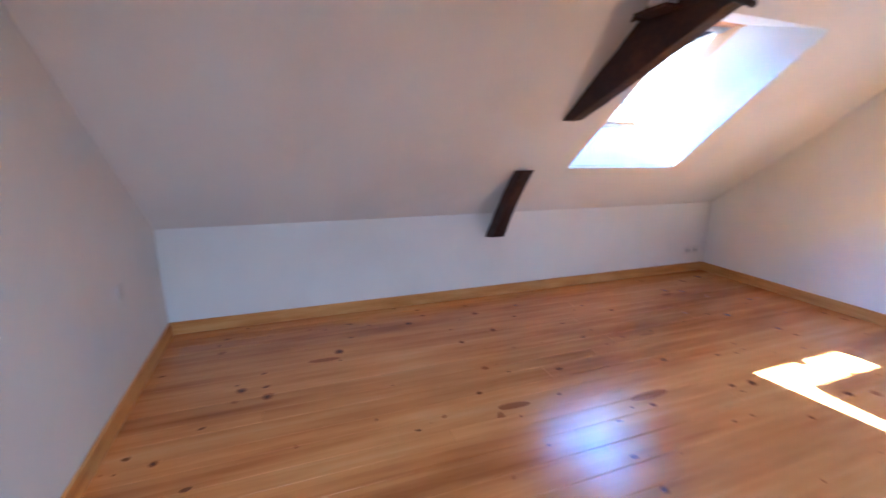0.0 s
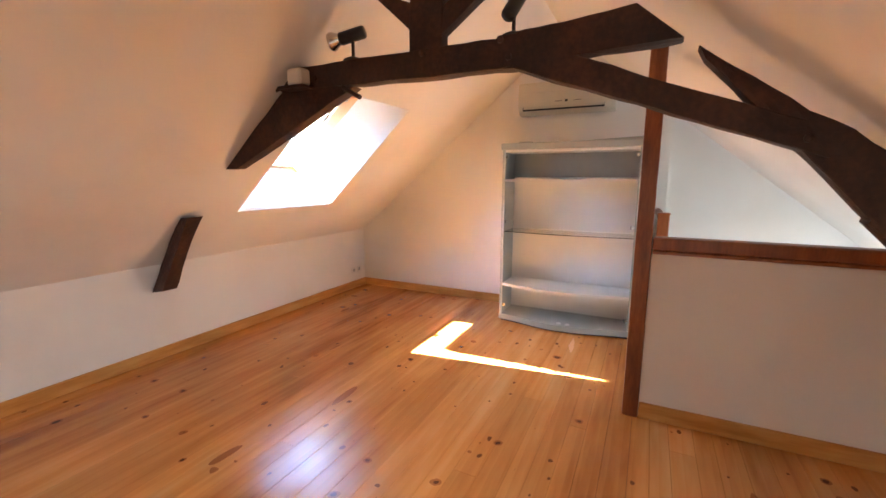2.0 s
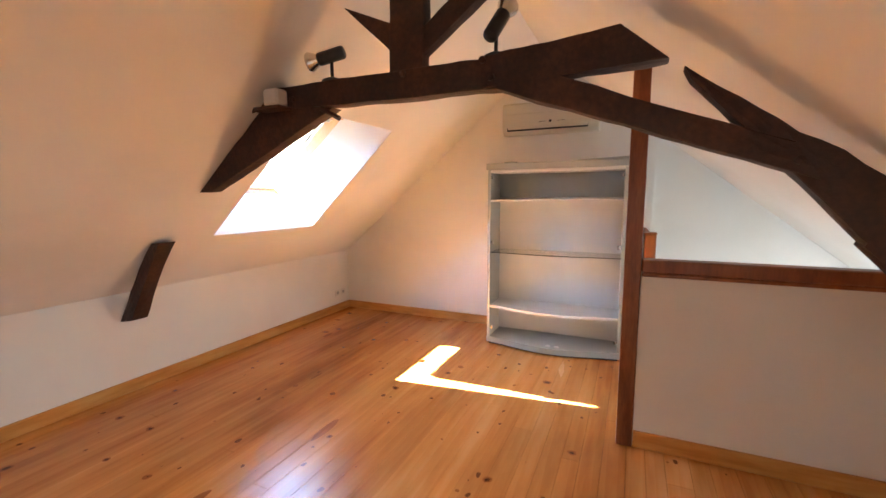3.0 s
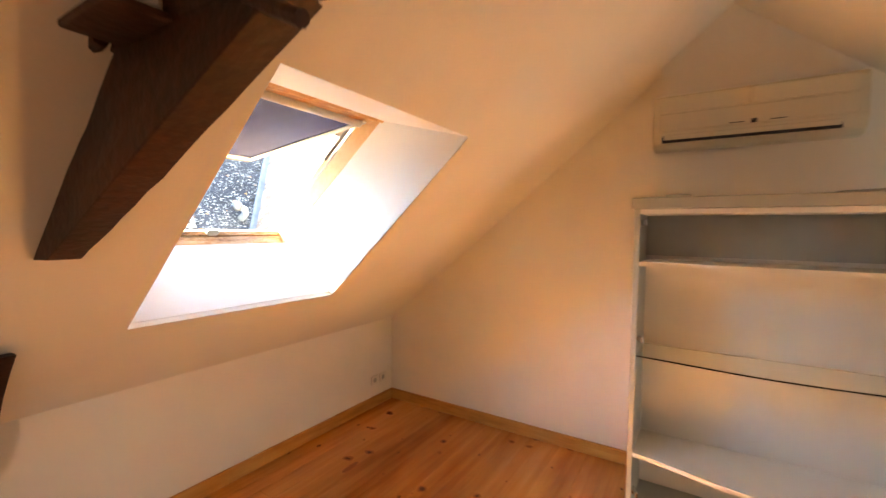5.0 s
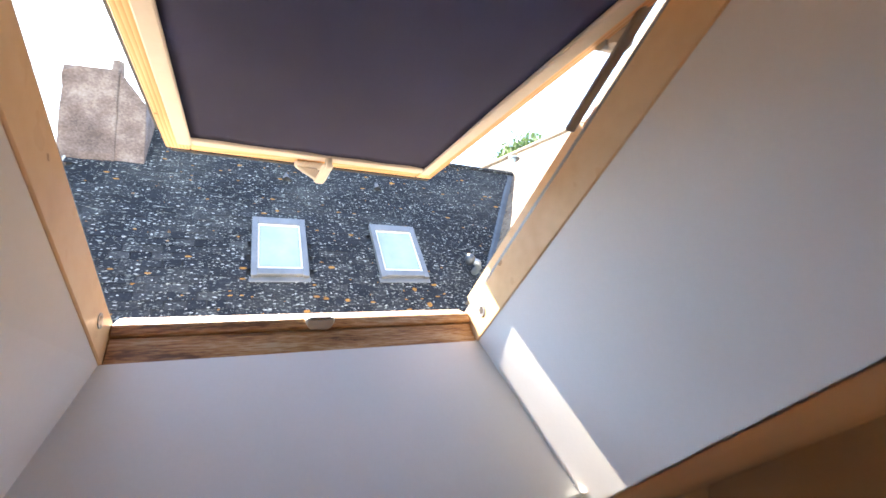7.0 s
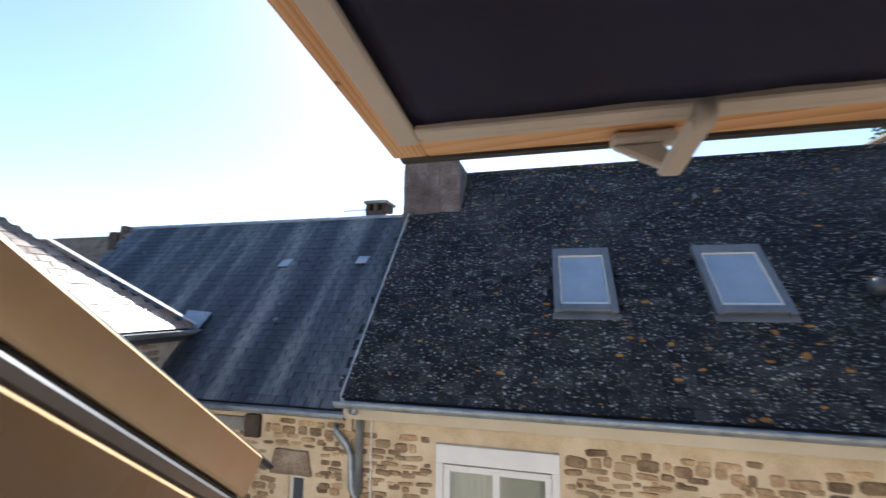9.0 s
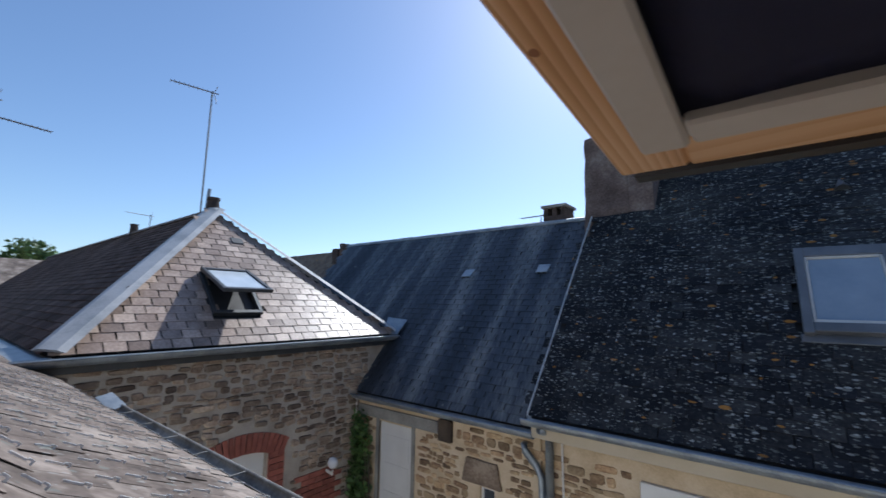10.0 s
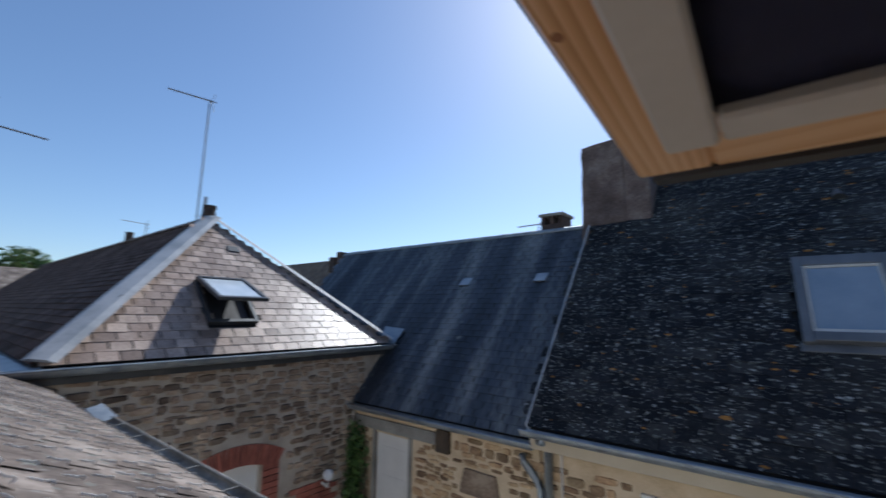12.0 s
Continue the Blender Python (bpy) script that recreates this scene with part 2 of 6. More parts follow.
M_WINPINE = mat("window_pine", [(0.54, 0.26, 0.095), (0.72, 0.41, 0.18), (0.82, 0.54, 0.29)], 0.42, 3.0, 14, 0.06, (0.35, 3, 3), spread=0.35, wave=("DIAGONAL", 9.0, 3.0, 0.32))
M_WINPINE_Y = mat("window_pine_upright", [(0.58, 0.30, 0.12), (0.74, 0.44, 0.21), (0.83, 0.57, 0.33)], 0.42, 3.0, 14, 0.06, (3, 0.35, 0.35), spread=0.35, wave=("X", 12.0, 3.0, 0.36), spots=[(9.0, 0.09, (0.26, 0.09, 0.03), 3.0, 2.0)])
M_FRAMEPINE = mat("window_frame_pine", [(0.70, 0.43, 0.21), (0.80, 0.54, 0.29), (0.86, 0.63, 0.39)], 0.42, 2.2, 30, 0.06, spread=0.25, wave=("X", 30.0, 5.0, 0.10), spots=[(7.0, 0.10, (0.42, 0.19, 0.07), 5.0, 3.0)])
M_SILL = mat("weathered_pine_sill", [(0.15, 0.065, 0.025), (0.36, 0.17, 0.06), (0.46, 0.25, 0.10), (0.56, 0.38, 0.22)], 0.55, 9, 60, 0.6, (0.5, 5, 5), spread=0.9)
M_BLIND = mat("dark_blue_blind_fabric", [(0.036, 0.037, 0.070), (0.048, 0.049, 0.086)], 0.8, 3, 700, 0.15)
M_ALU = mat("grey_aluminium", [(0.30, 0.31, 0.32), (0.38, 0.39, 0.40)], 0.45, 5, 80, 0.05, metal=0.6)
M_WRAIL = mat("white_painted_rail", [(0.60, 0.57, 0.50), (0.67, 0.64, 0.58)], 0.45, 5, 80, 0.03)
M_ZINC = mat("weathered_zinc", [(0.22, 0.25, 0.28), (0.33, 0.36, 0.38), (0.42, 0.45, 0.46)], 0.5, 4, 40, 0.15, metal=0.7, spread=0.4)
M_OLDZINC = mat("stained_old_zinc", [(0.11, 0.10, 0.09), (0.20, 0.19, 0.17), (0.30, 0.285, 0.26)], 0.7, 5, 40, 0.3, metal=0.2, spread=0.5)
M_DARKZINC = mat("dark_grey_metal", [(0.06, 0.065, 0.07), (0.10, 0.105, 0.11)], 0.45, 4, 60, 0.1, metal=0.5)
FLECK = (0.45, 1, 1)
SILVER_L = (0.27, 0.25, 0.225)
WHITE_L, PALE_L, ORANGE_L = (0.34, 0.34, 0.31), (0.16, 0.165, 0.145), (0.36, 0.16, 0.03)
M_SLATE3 = mat("lichened_dark_slate", [(0.007, 0.008, 0.011), (0.017, 0.018, 0.021), (0.045, 0.045, 0.043)], 0.85, 0.8, 30, 0.7, spread=0.5, rand=0.24, sheen=0.25,
               spots=[(24, 0.42, PALE_L, 3.0, 3.2, FLECK), (34, 0.46, WHITE_L, 9.0, 4.2, FLECK), (50, 0.50, PALE_L, 17.0, 2.6, FLECK), (15, 0.28, WHITE_L, 43.0, 6.0), (5.0, 0.26, ORANGE_L, 21.0, 14.0), (15, 0.40, ORANGE_L, 31.0, 12.0, FLECK)])
M_SLATE2 = mat("blue_grey_slate", [(0.014, 0.019, 0.028), (0.050, 0.060, 0.075), (0.21, 0.215, 0.21)], 0.62, 1.4, 40, 0.4, (1.5, 0.15, 0.15), spread=0.30, detail=3.0, rand=0.1, spots=[(2.2, 0.17, PALE_L, 5.0, 3.0), (5.0, 0.13, PALE_L, 15.0, 3.0)])
M_HIP = mat("weathered_lead_hip", [(0.34, 0.35, 0.35), (0.46, 0.465, 0.46), (0.54, 0.54, 0.53)], 0.6, 3, 40, 0.2, metal=0.1, spread=0.4)
# slate of the sunlit slope, its sunlight put into the paler colour
M_SLATE1 = mat("sunlit_tone_slate", [(0.24, 0.172, 0.130), (0.37, 0.275, 0.215), (0.55, 0.43, 0.34)], 0.36, 1.3, 30, 0.4, spread=0.5, rand=0.24)
# the same slate for the shaded slope, the shade put into its colour
M_SLATE1S = mat("shade_tone_slate", [(0.060, 0.038, 0.030), (0.100, 0.066, 0.053), (0.155, 0.108, 0.088)], 0.9, 1.6, 30, 0.4, spread=0.4, rand=0.3, sheen=0.1)
M_SLATE0 = mat("worn_brown_grey_slate", [(0.072, 0.054, 0.043), (0.160, 0.126, 0.103), (0.30, 0.25, 0.21)], 0.85, 2.5, 25, 0.5, (1, 1, 1), spread=0.5, rand=0.2, sheen=0.25, spots=[(7, 0.25, PALE_L, 2.0, 3.0), (16, 0.36, PALE_L, 12.0, 3.0), (34, 0.40, SILVER_L, 22.0, 3.0)])
M_TILE4 = mat("lichened_brown_roof_tile", [(0.080, 0.050, 0.032), (0.135, 0.090, 0.058), (0.195, 0.142, 0.096)], 0.85, 3, 30, 0.5, spread=0.5, rand=0.2, spots=[(14, 0.35, PALE_L, 4.0, 2.5), (4, 0.22, ORANGE_L, 14.0, 4.0), (22, 0.4, PALE_L, 44.0, 2.5)])
M_LATH = mat("roof_underlay", [(0.02, 0.02, 0.02), (0.035, 0.033, 0.03)], 0.9, 3, 40, 0.2)
M_MORTAR = mat("lime_mortar", [(0.48, 0.36, 0.22), (0.60, 0.465, 0.30), (0.68, 0.55, 0.38)], 0.92, 3, 50, 0.5, spread=0.4)
M_MORTAR_G = mat("grey_brown_mortar", [(0.30, 0.255, 0.20), (0.40, 0.345, 0.28), (0.48, 0.42, 0.34)], 0.92, 3, 50, 0.5, spread=0.4)
M_STONE = mat("warm_rubble_stone", [(0.17, 0.095, 0.055), (0.34, 0.22, 0.12), (0.52, 0.38, 0.22)], 0.85, 2.5, 30, 0.6, spread=0.5, rand=0.5)
M_STONE_G = mat("grey_brown_rubble_stone", [(0.13, 0.085, 0.055), (0.25, 0.18, 0.125), (0.40, 0.31, 0.22)], 0.85, 2.5, 30, 0.7, spread=0.5, rand=0.5)
M_BRICK = mat("red_brick", [(0.20, 0.06, 0.04), (0.29, 0.09, 0.06), (0.36, 0.13, 0.09)], 0.85, 5, 50, 0.4, rand=0.25)
M_CHIMBRICK = mat("sooty_brick", [(0.035, 0.026, 0.022), (0.075, 0.05, 0.04), (0.12, 0.08, 0.062)], 0.9, 5, 40, 0.5, rand=0.35)
M_RENDER_C = mat("grey_cement_render", [(0.17, 0.16, 0.145), (0.26, 0.245, 0.22), (0.36, 0.34, 0.30)], 0.9, 2.5, 40, 0.5, spread=0.4)
M_CHIM = mat("sooty_brown_chimney_render", [(0.075, 0.052, 0.044), (0.145, 0.105, 0.088), (0.235, 0.19, 0.165)], 0.92, 2.2, 30, 0.7, spread=0.5)
M_RENDER_B = mat("beige_render", [(0.50, 0.42, 0.30), (0.58, 0.50, 0.37)], 0.9, 2, 60, 0.3)
M_CLAP = mat("weathered_grey_clapboard", [(0.25, 0.22, 0.155), (0.36, 0.325, 0.24), (0.45, 0.41, 0.32)], 0.75, 3, 30, 0.3, (0.6, 3, 3), rand=0.15)
M_WHITEP = mat("white_painted_joinery", [(0.66, 0.64, 0.60), (0.74, 0.72, 0.68)], 0.5, 3, 80, 0.05)
M_PANE = mat("dark_reflecting_pane", [(0.05, 0.06, 0.07), (0.08, 0.09, 0.10)], 0.05, 2, 20, 0.0, rough_var=0.02)
# the sky's reflection in these panes is painted as a pale base colour
M_SKYPANE = mat("pane_painted_sky", [(0.24, 0.30, 0.36), (0.30, 0.36, 0.42)], 0.04, 2, 20, 0.0, rough_var=0.02)
# white glare painted into the pane of the open roof window
M_WHITEPANE = mat("pane_painted_glare", [(0.50, 0.56, 0.60), (0.60, 0.65, 0.68)], 0.05, 4, 20, 0.0, rough_var=0.02)
M_GREYFRAME = mat("grey_coated_frame", [(0.13, 0.135, 0.14), (0.19, 0.195, 0.20)], 0.5, 4, 60, 0.08, metal=0.3)
M_CURTAIN = mat("beige_net_curtain", [(0.42, 0.38, 0.30), (0.52, 0.48, 0.38)], 0.85, 3, 60, 0.3, (8, 8, 0.4))
M_ANT = mat("galvanised_steel", [(0.22, 0.22, 0.23), (0.32, 0.32, 0.33)], 0.45, 10, 60, 0.05, metal=0.7)
M_LEAF = mat("green_leaf", [(0.035, 0.075, 0.014), (0.06, 0.115, 0.024), (0.095, 0.16, 0.036)], 0.6, 4, 30, 0.1, rand=0.35)
M_BARK = mat("bark", [(0.05, 0.035, 0.025), (0.10, 0.075, 0.05)], 0.9, 6, 40, 0.5)
M_GROUND = mat("courtyard_paving", [(0.40, 0.36, 0.30), (0.50, 0.46, 0.39), (0.58, 0.53, 0.45)], 0.9, 1.5, 30, 0.4)
M_LAMPGLASS = mat("frosted_white_glass", [(0.7, 0.7, 0.7), (0.8, 0.8, 0.8)], 0.2, 3, 50, 0.0)
# ---- the attic room ----
X0, X1 = -5.28, -0.03          # west wall, east gable wall
Y0, Y1 = -5.11, 0.13           # south and north knee walls
RY, RZ, K, KSO = -2.45, 2.9135, 0.83, 0.80  # ridge, north and south slope
U, NRM = Vector((0, -0.7695, 0.6387)), Vector((0, 0.6387, 0.7695))


def W(x, s, off=0.0):
    """A point of the north slope: s up the slope from y = 0, off outwards from the plaster."""
    return Vector((x, 0, 0.88)) + U * s + NRM * off


def slope_z(y):
    return RZ - (K if y > RY else KSO) * abs(y - RY)


ZN = slope_z(Y1)
# floor deck under the boards
deck = box(X0 - 0.2, X1 + 0.2, -3.5, Y1 + 0.2, -0.22, -0.024)
box(X0 - 0.2, -1.9, Y0 - 0.2, -3.5, -0.22, -0.024, 0, deck)
structure("floor_deck", deck, M_LATH, "dark boarding under the pine floor", "floor")
shaft = box(-1.95, X1 + 0.2, Y0 - 0.2, -3.45, -2.9, -2.8)
box(-1.96, -1.9, Y0 - 0.2, -3.45, -2.8, -0.22, 0, shaft)
box(-1.9, X1 + 0.2, -3.49, -3.45, -2.8, -0.22, 0, shaft)
box(X1, X1 + 0.1, Y0 - 0.2, -3.5, -2.8, -0.2, 0, shaft)
box(-1.9, X1 + 0.2, Y0 - 0.2, Y0, -2.8, -0.2, 0, shaft)
structure("wall_stairwell", shaft, M_PLASTER, "white plastered stairwell below the attic", "wall")
# knee walls, gables
structure("wall_north", box(X0 - 0.25, X1 + 0.25, Y1, Y1 + 0.22, -0.2, ZN + 0.01), M_PLASTER, "white plastered low knee wall under the sloping ceiling", "wall")
sw_wall = box(X0 - 0.25, -1.66, Y0 - 0.22, Y0, -0.2, slope_z(Y0) + 0.01)
for x0, x1, z0, z1 in ((-0.34, X1 + 0.25, -0.2, slope_z(Y0) + 0.01), (-1.66, -0.34, 0.74, slope_z(Y0) + 0.01), (-1.66, -0.34, -0.2, -0.14)):
    box(x0, x1, Y0 - 0.22, Y0, z0, z1, 0, sw_wall)
bmesh.ops.remove_doubles(sw_wall, verts=sw_wall.verts, dist=1e-4)
# unseen panel that closes the opening added for the stairwell lamp
structure("window_3", box(-1.7, -0.30, Y0 - 0.25, Y0 - 0.221, -0.18, 0.78), M_REVEAL, "unseen white panel added behind the stairwell fill lamp", "window")
structure("wall_south", sw_wall, M_PLASTER, "white plastered low knee wall at the back", "wall")


def gable(x, way, name, label):
    pts = [(x, Y0 - 0.2, -0.2), (x, Y1 + 0.2, -0.2), (x, Y1 + 0.2, slope_z(Y1 + 0.2)), (x, RY, RZ), (x, Y0 - 0.2, slope_z(Y0 - 0.2))]
    structure(name, prism(pts, (way, 0, 0)), M_PLASTER, label, "wall")


gable(X1, 0.3, "wall_east", "cream white plastered gable wall")
gable(X0, -0.3, "wall_west", "white plastered gable wall")

# ceiling: north slope with the window opening, south slope
SB, ST = 0.478, 1.825                     # niche on the slope
NXL, NXLT, NXR, NXRT = -2.350, -2.375, -1.242, -1.352
s_lo, s_hi = -Y1 / 0.7695, -RY / 0.7695


def slab_with_hole():
    b = bmesh.new()
    out = [(X0 - 0.2, s_lo), (X1 + 0.2, s_lo), (X1 + 0.2, s_hi), (X0 - 0.2, s_hi)]
    hole = [(NXL, SB), (NXR - 0.03, SB), (NXR, SB + 0.035), (NXRT, ST), (NXLT, ST)]
    for k, off in enumerate((0.0, 0.03)):
        o = [b.verts.new(W(x, s, off)) for x, s in out]
        h = [b.verts.new(W(x, s, off)) for x, s in hole]
        b.faces.new((o[0], o[1], h[1], h[0]))
        b.faces.new((o[1], h[2], h[1]))
        b.faces.new((o[1], o[2], h[3], h[2]))
        b.faces.new((o[2], o[3], h[4], h[3]))
        b.faces.new((o[3], o[0], h[0], h[4]))
    return b


structure("ceiling_north", slab_with_hole(), M_PLASTER, "white plastered sloping ceiling around the roof window", "ceiling")
# south slope, with an unseen opening added over the west end for the lamp
SWX0, SWX1, SWY0, SWY1 = -5.02, -4.16, -4.62, -3.66
b = bmesh.new()
for x0, x1, y0, y1 in ((X0 - 0.2, SWX0, Y0, RY), (SWX1, X1 + 0.2, Y0, RY), (SWX0, SWX1, Y0, SWY0), (SWX0, SWX1, SWY1, RY)):
    hexa(b, [(x0, y0, slope_z(y0)), (x1, y0, slope_z(y0)), (x1, y1, slope_z(y1)), (x0, y1, slope_z(y1)),
             (x0, y0, slope_z(y0) + 0.04), (x1, y0, slope_z(y0) + 0.04), (x1, y1, slope_z(y1) + 0.04), (x0, y1, slope_z(y1) + 0.04)])
structure("ceiling_south", b, M_PLASTER, "white plastered sloping ceiling", "ceiling")
b = bmesh.new()
NS = Vector((0, -0.616, 0.787)) * 0.30
for p, q, way in (((SWX0, SWY0), (SWX0, SWY1), (-0.03, 0, 0)), ((SWX1, SWY0), (SWX1, SWY1), (0.03, 0, 0)), ((SWX0, SWY0), (SWX1, SWY0), (0, -0.024, -0.018)), ((SWX0, SWY1), (SWX1, SWY1), (0, 0.024, 0.018))):
    P, Q = Vector((*p, slope_z(p[1]))), Vector((*q, slope_z(q[1])))
    prism([P, Q, Q + NS, P + NS], way, 0, b)
structure("window_2", b, M_REVEAL, "unseen white reveal added round the fill lamp in the south slope", "window")

# niche of the roof window, flaring from the frame to the slope
FXL, FXR, FSB, FST, FOFF = -2.222, -1.322, 0.411, 1.49, 0.479


structure("window_reveal_bottom", prism([W(NXL, SB, 0.004), W(NXR, SB, 0.004), W(FXR, FSB, FOFF), W(FXL, FSB, FOFF)], U * -0.03), M_REVEAL, "white painted lower reveal of the roof window", "reveal")
structure("window_reveal_top", prism([W(NXLT, ST, 0.004), W(NXRT, ST, 0.004), W(FXR, FST, FOFF), W(FXL, FST, FOFF)], U * 0.03), M_REVEAL, "white painted upper reveal of the roof window", "reveal")
def patch(a, b_, c, d, way, n=14):
    """A gently warped sheet between four corners, with some thickness."""
    m = bmesh.new()
    way = Vector(way)
    g = [[[m.verts.new(a.lerp(b_, i / n).lerp(d.lerp(c, i / n), j / n) + way * k) for j in range(n + 1)] for i in range(n + 1)] for k in (0, 1)]
    for k in (0, 1):
        for i in range(n):
            for j in range(n):
                m.faces.new((g[k][i][j], g[k][i + 1][j], g[k][i + 1][j + 1], g[k][i][j + 1]))
    return m


rev = structure("window_reveal_east", patch(W(NXR, SB, 0.004), W(NXRT, ST, 0.004), W(FXR, FST, FOFF), W(FXR, FSB, FOFF), (0.03, 0, 0)), M_REVEAL, "white painted side reveal with a strip of sunlight", "reveal")
rev.data.polygons.foreach_set("use_smooth", [True] * len(rev.data.polygons))
structure("window_reveal_west", prism([W(NXL, SB, 0.004), W(NXLT, ST, 0.004), W(FXL, FST, FOFF), W(FXL, FSB, FOFF)], (-0.03, 0, 0)), M_REVEAL, "white painted side reveal of the roof window", "reveal")

# chimney breast on the east gable
BX = -0.15
structure("wall_chimney_breast", prism([(BX, -2.03, -0.02), (BX, -2.10, slope_z(-2.10) + 0.02), (BX, RY, RZ + 0.02), (BX, -3.5, slope_z(-3.5) + 0.02), (BX, -3.5, -0.02)], (0.15, 0, 0)), M_PLASTER, "white plastered chimney breast rising to the ridge", "wall")


# skirting boards
def skirt(name, pts, way):
    structure(name, prism(pts, way, 0.003), M_SKIRT, "honey-coloured varnished pine skirting board", "baseboard")


skirt("baseboard_north", [(X0, Y1 - 0.018, 0), (X0, Y1 - 0.001, 0), (X0, Y1 - 0.001, 0.095), (X0, Y1 - 0.018, 0.095)], (X1 - X0, 0, 0))
skirt("baseboard_east", [(X1 - 0.018, -2.03, 0), (X1 - 0.001, -2.03, 0), (X1 - 0.001, -2.03, 0.095), (X1 - 0.018, -2.03, 0.095)], (0, 2.03 + Y1 - 0.018, 0))
skirt("baseboard_west", [(X0 + 0.001, Y0, 0), (X0 + 0.018, Y0, 0), (X0 + 0.018, Y0, 0.095), (X0 + 0.001, Y0, 0.095)], (0, Y1 - 0.018 - Y0, 0))
# ---- roof truss ----
TX0, TX1 = -2.72, -2.63


def timber(name, corners, parent, rough=0.008, seed=0, x0=TX0, x1=TX1):
    """corners (y, z): lower and upper of one end, upper and lower of the other."""
    a, b, c, d = corners
    sa = [(x0, *a), (x1, *a), (x1, *b), (x0, *b)]
    sb = [(x0, *d), (x1, *d), (x1, *c), (x0, *c)]
    return part(name, hewn(sa, sb, rough, 0.07, seed), M_BEAM, parent)


truss = thing("roof_truss", (-2.73, 0.0, 0.58), "dark-stained hand-hewn oak roof truss spanning the attic", "truss")
timber("collar_beam", [(-1.238, 1.970), (-1.338, 2.092), (-2.794, 2.088), (-2.793, 1.948)], truss, 0.010, 1)
timber("collar_beam", [(-2.701, 1.954), (-2.702, 2.093), (-3.251, 2.140), (-3.430, 1.988)], truss, 0.010, 12, TX0 - 0.006, TX1 + 0.006)
timber("knee_brace", [(-0.879, 1.520), (-0.695, 1.513), (-1.379, 1.999), (-1.868, 1.951)], truss, 0.012, 3, TX0 + 0.004, TX1 - 0.004)
timber("foot_stub", [(-0.030, 0.590), (0.130, 0.560), (-0.310, 1.170), (-0.430, 1.180)], truss, 0.012, 4, TX0 - 0.08, TX1 - 0.06)
timber("long_brace", [(-2.721, 1.959), (-2.825, 2.053), (-3.826, 1.665), (-3.904, 1.536)], truss, 0.010, 5, TX0 - 0.002, TX1 + 0.002)
timber("principal_rafter", [(-3.509, 1.902), (-3.480, 1.958), (-4.140, 1.499), (-4.071, 1.291)], truss, 0.012, 6, TX0 + 0.002, TX1 - 0.002)
timber("principal_rafter", [(-4.041, 1.311), (-4.110, 1.509), (-4.961, 0.867), (-4.722, 0.559)], truss, 0.012, 7, TX0 + 0.005, TX1 - 0.005)
timber("king_post", [(-2.211, 2.052), (-2.398, 2.049), (-2.407, 2.800), (-2.219, 2.640)], truss, 0.007, 8, TX0 + 0.006, TX1 - 0.006)
timber("wind_brace", [(-2.228, 2.174), (-2.230, 2.316), (-1.950, 2.433), (-1.971, 2.413)], truss, 0.007, 9, TX0 + 0.012, TX1 - 0.012)
timber("wind_brace", [(-2.384, 2.141), (-2.385, 2.262), (-2.830, 2.593), (-2.911, 2.511)], truss, 0.007, 10, TX0 + 0.012, TX1 - 0.012)
for y, z in ((-1.60, 2.015), (-2.74, 1.998), (-2.30, 2.065), (-2.70, 2.075), (-3.84, 1.60)):
    b = lathe([(0.0, 0), (0.016, 0.0), (0.016, 0.014), (0.0, 0.02)], Matrix.Translation((TX0 - 0.008, y, z)) @ pose(0, 0, 0, 0, -90, 0), 8)
    part("wooden_peg", b, M_BEAM, truss)
part("wooden_peg", tube([(-2.71, -1.78, 1.955), (-2.71, -1.90, 1.893)], 0.013, 8), M_BEAM, truss)
part("wooden_peg", tube([(-2.74, -1.34, 1.985), (-2.74, -1.22, 1.965)], 0.016, 8), M_BEAM, truss)

# white junction box on the collar beam's end
jb = thing("junction_box", (-2.77, -1.51, 1.958), "small white plastic junction box fixed to the beam", "box")
part("body", box(-2.812, -2.725, -1.570, -1.464, 1.975, 2.066, 0.012), M_WPLAST, jb)
part("base_plate", box(-2.822, -2.724, -1.59, -1.40, 1.958, 1.974, 0.004), M_BEAM, jb)


def spotlight(at, aim, label):
    at = Vector(at)
    sp = thing("spotlight", at, label, "spotlight", "spotlights on the beam")
    part("base", lathe([(0.055, 0), (0.055, 0.008), (0.03, 0.02), (0.012, 0.026)], Matrix.Translation(at)), M_DARKP, sp, smooth=True)
    part("stem", tube([at + Vector((0, 0, 0.02)), at + Vector((0, 0, 0.13))], 0.009, 8), M_DARKP, sp)
    head = at + Vector((0, 0, 0.135))
    m = look(head, head + Vector(aim)) @ pose(0, 0, 0, 180, 0, 0)
    part("head", lathe([(0.0, -0.07), (0.03, -0.07), (0.034, -0.06), (0.034, 0.07), (0.031, 0.075), (0.031, 0.06)], m), M_DARKP, sp, smooth=True)
    part("bulb", lathe([(0.026, 0.066), (0.030, 0.08), (0.047, 0.115), (0.050, 0.125), (0.046, 0.135), (0.0, 0.145)], m), M_CHROME, sp, "silvery reflector bulb", smooth=True)
    return sp


spotlight((-2.68, -1.839, 2.09), (-0.25, 1.0, -0.22), "black spotlight with reflector bulb on the collar beam")
spotlight((-2.68, -2.745, 2.092), (0.5, -0.25, 0.75), "black spotlight turned upwards on the collar beam")

